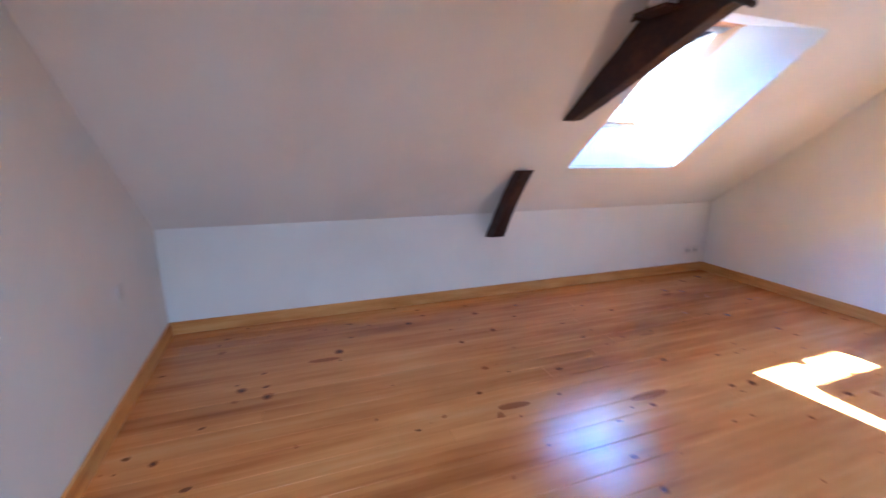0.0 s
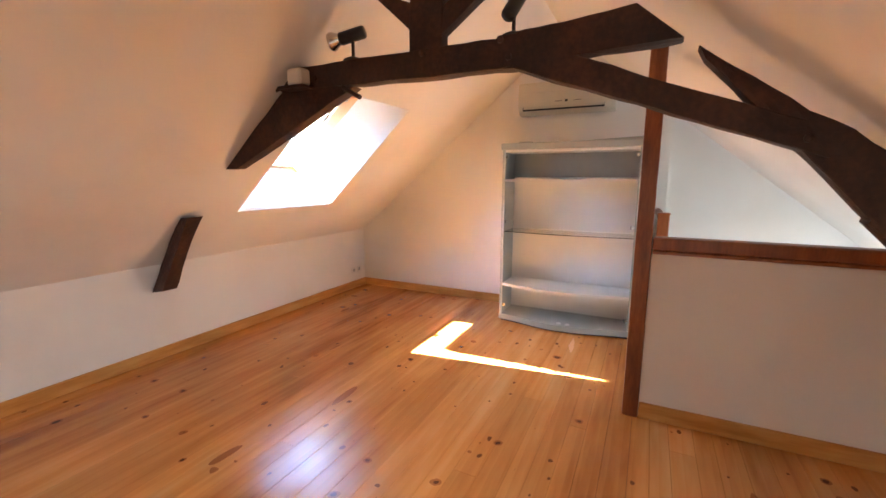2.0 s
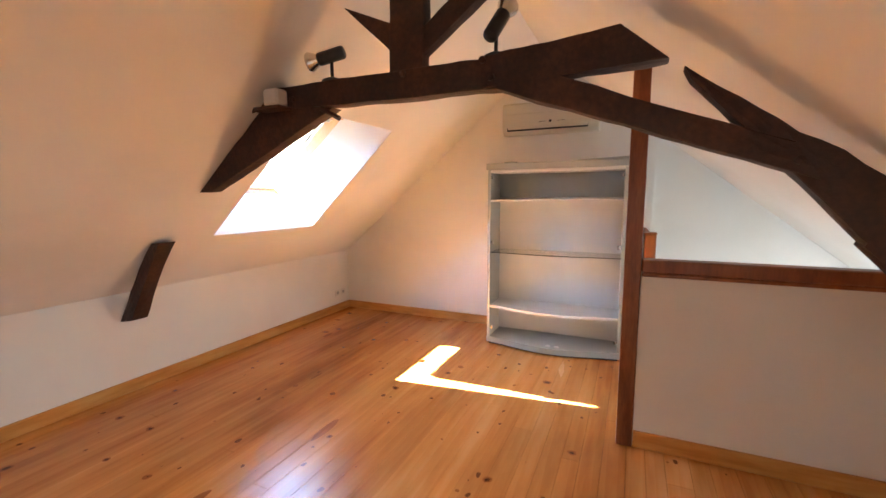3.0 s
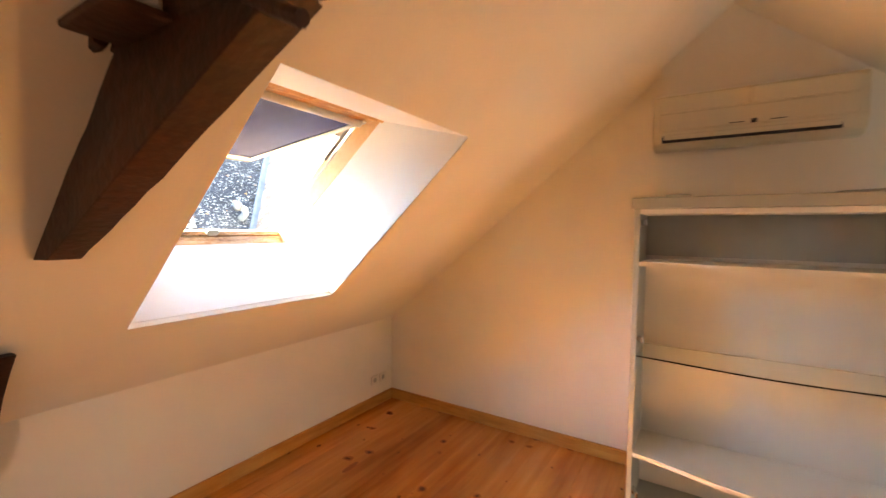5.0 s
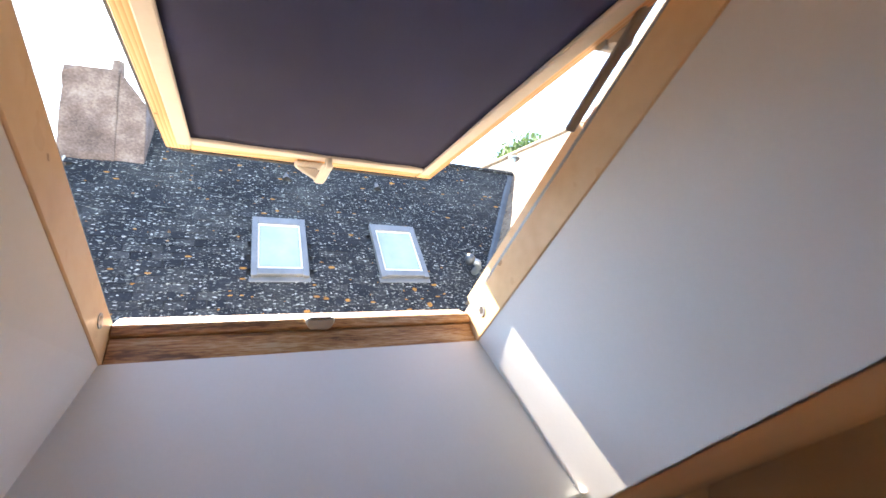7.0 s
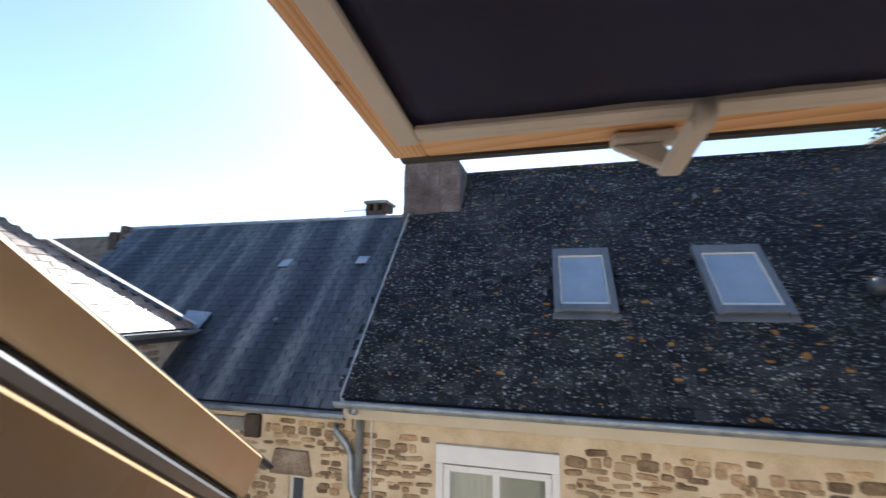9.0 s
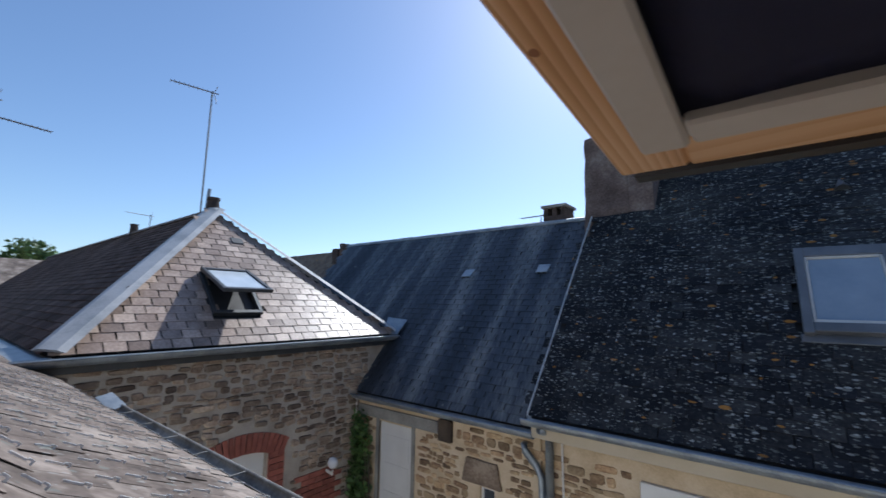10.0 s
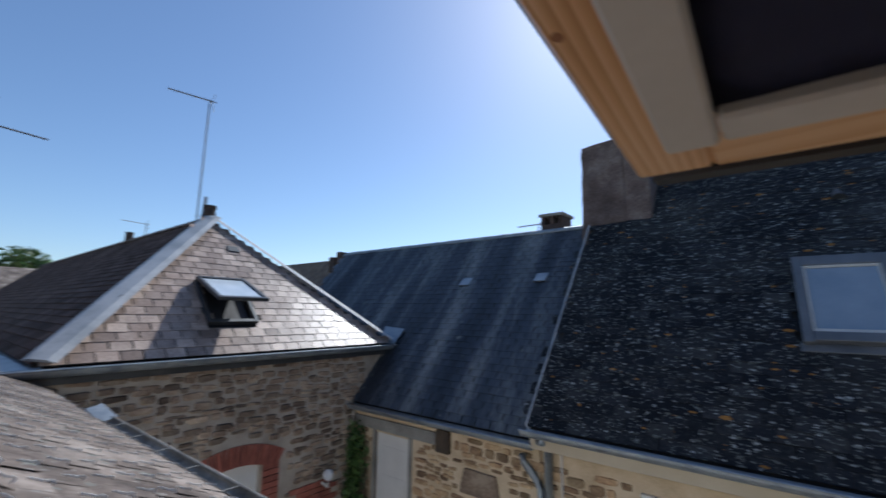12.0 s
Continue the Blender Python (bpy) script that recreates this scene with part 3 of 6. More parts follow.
# ---- partition of the stairwell ----
post = thing("timber_post", (-1.943, -3.345, 0.0), "red-brown varnished square timber post at the stair partition", "post")
part("shaft", hewn([(-1.988, -3.39, 0), (-1.898, -3.39, 0), (-1.898, -3.30, 0), (-1.988, -3.30, 0)], [(-1.988, -3.39, slope_z(-3.39) + 0.01), (-1.898, -3.39, slope_z(-3.39) + 0.01), (-1.898, -3.30, slope_z(-3.30) + 0.01), (-1.988, -3.30, slope_z(-3.30) + 0.01)], 0.002, 0.1, 5), M_POST, post)
part_wall = box(-1.965, -1.915, Y0, -3.392, -0.02, 1.05)
structure("wall_partition", part_wall, M_PLASTER, "low white plastered partition beside the stairwell", "wall")
hr = thing("partition_rail", (-1.94, -4.2, 1.05), "red-brown varnished wooden rail capping the low partition", "rail")
part("rail", box(-1.99, -1.89, Y0 + 0.02, -3.392, 1.052, 1.125, 0.008), M_POST, hr)
part("moulding", box(-1.985, -1.966, Y0 + 0.02, -3.394, 1.030, 1.051, 0.004), M_POST, hr)
structure("baseboard_partition", box(-1.983, -1.966, Y0, -3.393, 0.0, 0.10, 0.003), M_SKIRT, "honey-coloured varnished pine skirting board", "baseboard")

bal = thing("stair_balustrade", (-1.08, -3.43, 0.0), "orange varnished newel post with handrail and white panel at the stairs", "balustrade")
part("newel_post", box(-1.12, -1.03, -3.515, -3.425, 0.0, 1.205, 0.006), M_NEWEL, bal)
part("newel_cap", box(-1.125, -1.025, -3.52, -3.42, 1.205, 1.222, 0.005), M_NEWEL, bal)
part("handrail", tube([(-1.03, -3.46, 1.155), (-0.80, -3.455, 1.17), (-0.66, -3.44, 1.19), (-0.61, -3.43, 1.20)], 0.034, 12), M_POST, bal, smooth=True)
part("panel", box(-1.03, -0.36, -3.48, -3.45, 0.0, 1.12, 0.002), M_WHITELAM, bal, "white painted panel")
part("panel_skirting", box(-1.03, -0.36, -3.449, -3.437, 0.0, 0.10, 0.002), M_NEWEL, bal)
part("stair_rail", tube([(-1.075, -3.515, 0.82), (-1.075, -3.80, 0.62), (-1.075, -4.9, -0.1)], 0.03, 10), M_POST, bal)
for i in range(6):
    y = -3.62 - 0.16 * i
    zt = 0.735 - 0.655 * (-3.62 - y) - 0.02
    part("baluster", tube([(-1.075, y, zt - 0.95), (-1.075, y, zt)], 0.012, 8), M_POST, bal)
settle(bal, (-1.075, -3.47, 0), (-0.65, -3.475, 0), (1, 1, 0.96))
# ---- roof window over the room ----
win = thing("roof_window", W(-1.82, 0.5, 0.40), "pine roof window swung wide open with a dark blind", "window")


def wbox(x0, x1, s0, s1, o0, o1, material, name, parent=win, label="", bev=0.003):
    b = bmesh.new()
    hexa(b, [W(x0, s0, o0), W(x1, s0, o0), W(x1, s1, o0), W(x0, s1, o0), W(x0, s0, o1), W(x1, s0, o1), W(x1, s1, o1), W(x0, s1, o1)])
    if bev:
        bevel(b, bev)
    return part(name, b, material, parent, label)


# fixed frame


def fside(sd, a, c, s0, s1, o0, o1, material, name, label="", bev=0.003, drop=0.0):
    """A side member of the frame; a and c are its faces, outwards from the opening."""
    b = bmesh.new()
    x = FXL if sd < 0 else FXR
    e = [[x + sd * f for f in (a, c)] for s in (s0, s1)]
    hexa(b, [W(e[0][0], s0, o0), W(e[0][1], s0, o0), W(e[1][1], s1, o0), W(e[1][0], s1, o0), W(e[0][0], s0, o1), W(e[0][1], s0, o1), W(e[1][1], s1, o1 - drop), W(e[1][0], s1, o1 - drop)])
    bevel(b, bev)
    return part(name, b, material, win, label)


FS1 = FST + 0.07
for sd in (-1, 1):
    fside(sd, -0.004, 0.05, 0.375, FS1, 0.478, 0.584, M_FRAMEPINE, "frame_side")
    fside(sd, 0.001, 0.036, 0.385, FS1 - 0.01, 0.585, 0.599, M_ALU, "seal_strip", "grey aluminium strip")
    # the gap's shade is put in as a black filler below the upper wood
    fside(sd, 0.037, 0.070, 0.395, FS1 - 0.01, 0.590, 0.614, M_DARKP, "gasket", "black filler for the shaded gap in the frame")
    fside(sd, 0.035, 0.080, 0.385, 1.05, 0.615, 0.660, M_FRAMEPINE, "frame_side_top", bev=0.003)
    fside(sd, 0.035, 0.080, 1.051, FS1 - 0.01, 0.615, 0.640, M_FRAMEPINE, "frame_side_top", bev=0.003)
    fside(sd, 0.050, 0.105, 0.335, 1.05, 0.6605, 0.668, M_DARKZINC, "cladding", "dark grey metal cladding")
wbox(FXL + 0.004, FXR - 0.004, 0.375, 0.408, 0.470, 0.543, M_SILL, "frame_bottom", label="weathered lower board of the frame")
b = bmesh.new()
hexa(b, [W(FXL + 0.004, 0.370, 0.545), W(FXR - 0.004, 0.370, 0.545), W(FXR - 0.004, 0.414, 0.545), W(FXL + 0.004, 0.414, 0.545),
         W(FXL + 0.004, 0.370, 0.622), W(FXR - 0.004, 0.370, 0.622), W(FXR - 0.004, 0.420, 0.570), W(FXL + 0.004, 0.420, 0.570)])
bevel(b, 0.005, 2)
part("sill", b, M_SILL, win, "worn pine sill with flaking varnish")
wbox(FXL + 0.004, FXR - 0.004, FST, FST + 0.06, 0.455, 0.61, M_WINPINE, "frame_top")
for x in (FXL + 0.001, FXR - 0.001):
    m = Matrix.Translation(W(x, 0.490, 0.533)) @ pose(0, 0, 0, 0, 90 if x < -2 else -90, 0)
    ring = part("plug", lathe([(0.011, 0.0), (0.016, 0.0), (0.016, 0.005), (0.011, 0.005)], m, 16), M_ALU, win, "grey plastic plug")
    part("hole", lathe([(0.0, 0.0045), (0.011, 0.0045), (0.011, 0.0052), (0.0, 0.0052)], m, 16), M_DARKP, ring)
# catch on the sill
CM = Matrix.Translation(W(-1.778, 0.430, 0.556)) @ pose(0, 0, 0, 18, 0, 0)
b = prism([(-0.024, -0.016, -0.020), (0.024, -0.016, -0.020), (0.037, -0.018, 0.0), (0.036, -0.018, 0.014), (-0.036, -0.018, 0.014), (-0.037, -0.018, 0.0)], (0, 0.032, 0), 0.005)
b.transform(CM)
catch = part("catch", b, M_CATCH, win, "pale grey plastic catch")
b = obox(CM @ Matrix.Translation((0, -0.012, 0.0145)), 0.052, 0.014, 0.004, 0.0015)
part("catch_slot", b, M_DARKP, catch, "dark slot")
wbox(FXR - 0.032, FXR - 0.008, 1.05, 1.40, 0.600, 0.612, M_ALU, "hinge_plate")

# the sash, swung about its pivot until it lies nearly level
PIV = Vector((0, -0.53, 2.164))
SB_, SC_ = Vector((0, 0.9934, -0.1142)), Vector((0, 0.1142, 0.9934))


def S(x, b_, c_):
    return PIV + Vector((x, 0, 0)) + SB_ * b_ + SC_ * c_


def sbox(x0, x1, b0, b1, c0, c1, material, name, parent=win, label="", bev=0.003):
    b = bmesh.new()
    hexa(b, [S(x0, b0, c0), S(x1, b0, c0), S(x1, b1, c0), S(x0, b1, c0), S(x0, b0, c1), S(x1, b0, c1), S(x1, b1, c1), S(x0, b1, c1)])
    if bev:
        bevel(b, bev)
    return part(name, b, material, parent, label)


AX0, AX1, BB0, BB1 = -2.178, -1.338, -0.285, 0.861
sash = sbox(AX0, AX0 + 0.062, BB0, BB1, 0.0, 0.055, M_WINPINE_Y, "sash", win, "pine sash swung open")
sbox(AX1 - 0.062, AX1, BB0, BB1, 0.0, 0.055, M_WINPINE_Y, "sash_stile", sash)
sbox(AX0 + 0.0625, AX1 - 0.0625, BB1 - 0.062, BB1, 0.0, 0.055, M_WINPINE, "sash_rail", sash)
sbox(AX0 + 0.0625, AX1 - 0.0625, BB0, BB0 + 0.055, 0.0, 0.055, M_WINPINE, "sash_rail", sash)
for x0, x1 in ((AX0 + 0.036, AX0 + 0.072), (AX1 - 0.072, AX1 - 0.036)):
    sbox(x0, x1, BB0 + 0.03, BB1 - 0.068, -0.014, -0.001, M_WRAIL, "blind_channel", win, "off-white side channel of the blind")
sbox(AX0 + 0.074, AX1 - 0.074, BB1 - 0.112, BB1 - 0.086, -0.016, -0.002, M_WRAIL, "blind_bar", win, "off-white bottom bar of the blind")
sbox(AX0 + 0.074, AX1 - 0.074, BB1 - 0.080, BB1 - 0.064, -0.010, -0.002, M_WRAIL, "blind_bar", win)
part("blind_cassette", tube([S(AX0 + 0.03, BB0 + 0.06, -0.012), S(AX1 - 0.06, BB0 + 0.06, -0.012)], 0.020, 14), M_WRAIL, win, "off-white blind cassette", smooth=True)
b = bmesh.new()
nx, ny = 24, 24
g = [[b.verts.new(S(AX0 + 0.068 + (AX1 - AX0 - 0.136) * i / nx, BB0 + 0.06 + (BB1 - 0.105 - BB0 - 0.06) * j / ny, -0.006 + 0.004 * noise.noise(Vector((i * 0.35, j * 0.12, 2.0))))) for j in range(ny + 1)] for i in range(nx + 1)]
for i in range(nx):
    for j in range(ny):
        b.faces.new((g[i][j], g[i + 1][j], g[i + 1][j + 1], g[i][j + 1]))
bmesh.ops.solidify(b, geom=list(b.faces), thickness=0.0015)
part("blind_fabric", b, M_BLIND, win, "dark navy blackout blind fabric", smooth=True)
sbox(AX0 + 0.05, AX1 - 0.05, BB0 + 0.05, BB1 - 0.05, 0.028, 0.044, M_GLASS, "pane", sash)
sbox(AX0 - 0.030, AX0 + 0.04, BB0, BB1 + 0.016, 0.056, 0.075, M_DARKZINC, "cladding", sash, "dark grey metal cladding")
sbox(AX1 - 0.04, AX1 + 0.012, BB0, BB1 + 0.016, 0.056, 0.075, M_DARKZINC, "cladding", sash)
sbox(AX0 + 0.041, AX1 - 0.041, BB1 - 0.03, BB1 + 0.016, 0.056, 0.075, M_DARKZINC, "cladding", sash)
sbox(AX0 + 0.01, AX1 - 0.002, BB1 + 0.001, BB1 + 0.022, -0.002, 0.050, M_DARKP, "weather_seal", sash)
# ventilation arm on the lower rail
arm = sbox(-1.826, -1.735, BB1 - 0.036, BB1 - 0.004, -0.020, -0.001, M_WRAIL, "handle", win, "off-white window handle", 0.006)
part("handle_web", prism([S(-1.826, BB1 - 0.030, -0.0205), S(-1.756, BB1 - 0.030, -0.0205), S(-1.738, BB1 - 0.030, -0.058), S(-1.762, BB1 - 0.030, -0.058)], SB_ * 0.018, 0.004), M_WRAIL, arm)
part("handle_arm", obox(Matrix.Translation(S(-1.742, BB1 - 0.064, -0.050)) @ pose(0, 0, 0, -14, 0, 4), 0.034, 0.132, 0.013, 0.006), M_WRAIL, arm)
part("handle_tip", lathe([(0.0, -0.008), (0.018, -0.008), (0.018, 0.008), (0.0, 0.008)], Matrix.Translation(S(-1.738, BB1 - 0.130, -0.040)) @ pose(0, 0, 0, 0, 90, 0), 16), M_WRAIL, arm, smooth=True)
for x in (AX0 - 0.012, AX1 + 0.012):
    hb = part("hinge", obox(Matrix.Translation(S(x, 0.0, 0.01)) @ pose(0, 0, 0, 25, 0, 0), 0.03, 0.10, 0.05, 0.01), M_WRAIL, win, "off-white pivot hinge")
    part("hinge_pin", tube([S(x - 0.02, 0.015, 0.0), S(x + 0.02, 0.015, 0.0)], 0.014, 10), M_ALU, hb)
# ---- open cabinet before the chimney breast ----
CX0, CX1, CY0, CY1, CH = -0.635, -0.30, -3.285, -2.035, 1.79
cab = thing("display_cabinet", (-0.48, -2.7, 0.0), "tall grey laminate cabinet without doors, empty, wavy front shelves", "cabinet")


def wavy(x_side, bulge, z0, z1, inset, back, n=28, tilt=0.0):
    """A shelf whose front edge runs in a soft S."""
    b = bmesh.new()
    lo, hi = [], []
    ya, yb = CY1 - inset, CY0 + inset
    for i in range(n + 1):
        t = i / n
        x = x_side - bulge * (math.sin(math.pi * t) ** 1.2) * (0.35 + 0.65 * math.sin(math.pi * min(1, t * 0.78 + 0.12))) - tilt * t
        y = ya + (yb - ya) * t
        lo.append((b.verts.new((x, y, z0)), b.verts.new((back, y, z0))))
        hi.append((b.verts.new((x, y, z1)), b.verts.new((back, y, z1))))
    for i in range(n):
        b.faces.new((lo[i][0], lo[i][1], lo[i + 1][1], lo[i + 1][0]))
        b.faces.new((hi[i][0], hi[i + 1][0], hi[i + 1][1], hi[i][1]))
        b.faces.new((lo[i][0], lo[i + 1][0], hi[i + 1][0], hi[i][0]))
        b.faces.new((lo[i][1], hi[i][1], hi[i + 1][1], lo[i + 1][1]))
    for i in (0, n):
        b.faces.new((lo[i][0], hi[i][0], hi[i][1], lo[i][1]))
    return b


part("side_panel", box(CX0, CX1, CY1 - 0.028, CY1, 0.02, CH - 0.06, 0.002), M_GREYLAM, cab)
part("side_panel", box(CX0, CX1, CY0, CY0 + 0.028, 0.02, CH - 0.06, 0.002), M_GREYLAM, cab)
part("back_panel", box(CX1 - 0.01, CX1, CY0 + 0.028, CY1 - 0.028, 0.08, CH - 0.06), M_WHITELAM, cab, "white back panel")
part("back_panel", box(CX1 - 0.018, CX1 - 0.0105, CY0 + 0.028, CY1 - 0.028, 1.47, CH - 0.06), M_GREYLAM, cab, "grey upper back panel")
part("top_board", box(CX0 - 0.02, CX1, CY0 - 0.02, CY1 + 0.012, CH - 0.058, CH, 0.004), M_GREYLAM, cab)
part("top_shelf", box(CX0 - 0.004, CX1 - 0.018, CY0 + 0.0285, CY1 - 0.0285, CH - 0.085, CH - 0.060, 0.002), M_WHITELAM, cab)
part("shelf", wavy(CX0 + 0.005, 0.0, 1.425, 1.447, 0.0285, CX1 - 0.0185), M_WHITELAM, cab, "straight white shelf")
part("shelf", wavy(CX0 + 0.02, 0.05, 0.925, 0.933, 0.0285, CX1 - 0.0105), M_GLASS, cab, "clear glass shelf with wavy front")
part("shelf", wavy(CX0 - 0.005, 0.11, 0.375, 0.397, 0.0285, CX1 - 0.0105), M_WHITELAM, cab, "white shelf with wavy front")
part("bottom_board", wavy(CX0 - 0.01, 0.12, 0.022, 0.075, 0.0, CX1), M_GREYLAM, cab, "grey plinth with wavy front")
part("plinth", wavy(CX0 + 0.01, 0.10, 0.0, 0.0215, 0.02, CX1), M_DARKP, cab, "dark recessed foot")
for y, sg in ((CY1 - 0.028, -1), (CY0 + 0.028, 1)):
    for z in (1.66, 1.03, 0.17):
        h = part("hinge", box(CX0 + 0.005, CX0 + 0.055, min(y, y + sg * 0.014), max(y, y + sg * 0.014), z - 0.012, z + 0.012, 0.003), M_CHROME, cab, "chrome cabinet hinge")
        part("hinge_arm", obox(Matrix.Translation((CX0 - 0.004, y + sg * 0.022, z)) @ pose(0, 0, 0, 0, 0, 35), 0.035, 0.012, 0.034, 0.003), M_CHROME, h)
for y in (-2.66, -2.74):
    part("plug", lathe([(0.022, 0), (0.022, 0.006), (0.018, 0.009), (0.0, 0.009)], Matrix.Translation((CX0 - 0.07, y, 0.0755)), 16), M_WHITELAM, cab)
lid = thing("small_box_lid", (-0.5, -2.2, CH), "small flat grey box lid lying on the cabinet", "lid")
part("lid", box(-0.56, -0.46, -2.29, -2.17, CH, CH + 0.018, 0.004), M_GREYLAM, lid)
bag = thing("folded_cloth", (-0.5, -3.0, CH), "flat grey folded cloth lying on the cabinet", "cloth")
part("cloth", hewn([(-0.60, -3.30, CH), (-0.42, -3.30, CH), (-0.42, -3.30, CH + 0.03), (-0.60, -3.30, CH + 0.03)], [(-0.60, -2.86, CH), (-0.42, -2.86, CH), (-0.42, -2.86, CH + 0.012), (-0.60, -2.86, CH + 0.012)], 0.004), M_GREYLAM, bag)

# ---- air conditioner on the chimney breast ----
ac = thing("air_conditioner", (BX, -2.540, 2.100), "ivory plastic wall-mounted air conditioner with louvre", "air conditioner")
prof = [(BX, 2.405), (BX - 0.13, 2.405), (BX - 0.155, 2.380), (BX - 0.16, 2.180), (BX - 0.14, 2.125), (BX - 0.10, 2.098), (BX, 2.098)]
part("body", prism([(x, -3.005, z) for x, z in prof], (0, 0.93, 0), 0.006), M_ACWHITE, ac)
part("upper_grille_panel", box(BX - 0.1660, BX - 0.1600, -2.970, -2.545, 2.300, 2.385, 0.003), M_ACWHITE, ac)
part("upper_grille_panel", box(BX - 0.1660, BX - 0.1600, -2.535, -2.110, 2.300, 2.385, 0.003), M_ACWHITE, ac)
part("front_panel", box(BX - 0.1670, BX - 0.1600, -2.970, -2.110, 2.195, 2.292, 0.003), M_ACWHITE, ac)
part("air_outlet", box(BX - 0.1570, BX - 0.1350, -2.910, -2.125, 2.130, 2.176, 0.003), M_DARKP, ac, "dark air outlet slot")
part("louvre", obox(Matrix.Translation((BX - 0.1580, -2.520, 2.153)) @ pose(0, 0, 0, 0, -28, 0), 0.006, 0.775, 0.042, 0.002), M_ACWHITE, ac)
part("receiver_window", box(BX - 0.1700, BX - 0.1675, -2.570, -2.545, 2.196, 2.218, 0.001), M_DARKP, ac)
for y in (-2.660, -2.480):
    part("lettering_bar", box(BX - 0.1690, BX - 0.1675, y - 0.035, y + 0.035, 2.204, 2.208), M_DARKP, ac)

# ---- sockets on the knee wall ----
for i, x in enumerate((-0.17, -0.28)):
    so = thing("wall_socket", (x, Y1, 0.24), "white plastic wall socket above the skirting board", "socket", "sockets on the knee wall")
    part("plate", box(x - 0.042, x + 0.042, Y1 - 0.010, Y1 - 0.0005, 0.20, 0.282, 0.003), M_WPLAST, so)
    if i == 1:
        part("socket_recess", lathe([(0.0, 0.0), (0.022, 0.0), (0.022, 0.002), (0.0, 0.002)], Matrix.Translation((x, Y1 - 0.0102, 0.241)) @ pose(0, 0, 0, 90, 0, 0), 16), M_GREYLAM, so)
    else:
        part("socket_insert", box(x - 0.018, x + 0.018, Y1 - 0.013, Y1 - 0.0105, 0.222, 0.260, 0.002), M_GREYLAM, so)
ws = thing("wall_socket", (X0, -0.62, 0.24), "white plastic wall socket on the west wall", "socket", "sockets on the knee wall")
part("plate", box(X0 + 0.0005, X0 + 0.01, -0.66, -0.58, 0.55, 0.63, 0.003), M_WPLAST, ws)
# ---- outside: ground, roofs and walls round the courtyard ----
WINDOW_AT = Vector((-2.0, 0.0, 1.7))
GZ = -5.2
g = bmesh.new()
bmesh.ops.create_grid(g, x_segments=8, y_segments=8, size=400)
bmesh.ops.translate(g, verts=g.verts, vec=(0, 0, GZ))
structure("ground", g, M_GROUND, "grey courtyard paving and town ground far below", "ground")


def scatter(name, spots, variants, material, parent, label, limit=300, smooth=False):
    """spots: (place, matrix). The nearest become pieces of their own on shared meshes; the rest one joined mesh."""
    spots = sorted(spots, key=lambda q: (q.translation - WINDOW_AT).length)
    meshes = []
    for vs, fs in variants:
        me = bpy.data.meshes.new(name)
        me.from_pydata(vs, [], fs)
        me.materials.append(material)
        meshes.append(me)
    inv = parent.matrix_basis.inverted() if parent.parent is None else Matrix()
    for i, m in enumerate(spots[:limit]):
        ob = new(name, meshes[(i * 7) % len(meshes)])
        ob.parent, ob.matrix_parent_inverse, ob.matrix_basis = parent, inv, m
    rest = spots[limit:]
    if rest:
        V, F = [], []
        for i, m in enumerate(rest):
            vs, fs = variants[(i * 5) % len(variants)]
            k = len(V)
            V.extend((m @ Vector(v))[:] for v in vs)
            F.extend(tuple(q + k for q in f) for f in fs)
        me = bpy.data.meshes.new(name + "_field")
        me.from_pydata(V, [], F)
        me.materials.append(material)
        ob = new(name + "_field", me)
        ob.parent, ob.matrix_parent_inverse = parent, inv
        tagged(ob, label, "", "", "stuff")


def slate_variants(r, n=6, th=0.05, rag=1.0, jw=0.484):
    """Unit slates: x across, y up the slope, z out; ragged lower edge."""
    out = []
    for _ in range(n):
        lo = [(-jw, rag * r.uniform(-0.03, 0.05)), (-0.2, rag * r.uniform(-0.06, 0.03)), (0.15, rag * r.uniform(-0.06, 0.03)), (jw, rag * r.uniform(-0.03, 0.05))]
        hi = [(jw, 1.25), (-jw, 1.25)]
        vs = [(x, y, 2.0 * th if y < 0.5 else 0.25 * th) for x, y in lo + hi] + [(x, y, th if y < 0.5 else 0.0) for x, y in lo + hi]
        fs = [(0, 1, 2, 3, 4, 5), (11, 10, 9, 8, 7, 6)] + [(i, i + 6, (i + 1) % 6 + 6, (i + 1) % 6) for i in range(6)]
        out.append((vs, fs))
    return out


def slates(origin, ux, v, width, length, tw, ex, keep, r, jit=0.012, thick=0.16, tipping=1.0):
    """Matrices of slates laid in broken courses on a plane."""
    ux, v = Vector(ux).normalized(), Vector(v).normalized()
    n = ux.cross(v).normalized()
    if n.z < 0:
        n = -n
    spots = []
    rows = int(length / ex)
    for j in range(rows + 1):
        shift = 0.5 * tw * (j % 2) + r.uniform(-0.1, 0.1) * tw
        i = -1
        while i * tw + shift < width + tw:
            a, b = i * tw + shift + tw / 2, j * ex
            i += 1
            if not keep(a, b):
                continue
            w = tw * r.uniform(0.95, 1.0)
            p = Vector(origin) + ux * a + v * b + n * r.uniform(0.0, 0.004)
            rot = r.uniform(-jit, jit)
            tip = tipping * r.uniform(-0.015, 0.02)
            X = (ux * math.cos(rot) + v * math.sin(rot)).normalized()
            Y = (v * math.cos(rot) - ux * math.sin(rot) + n * tip).normalized()
            Z = X.cross(Y)
            if Z.dot(n) < 0:
                X, Z = -X, -Z
            m = Matrix((X, Y, Z)).transposed().to_4x4() @ Matrix.Diagonal((w, ex, thick * ex, 1))
            m.translation = p
            spots.append(m)
    return spots


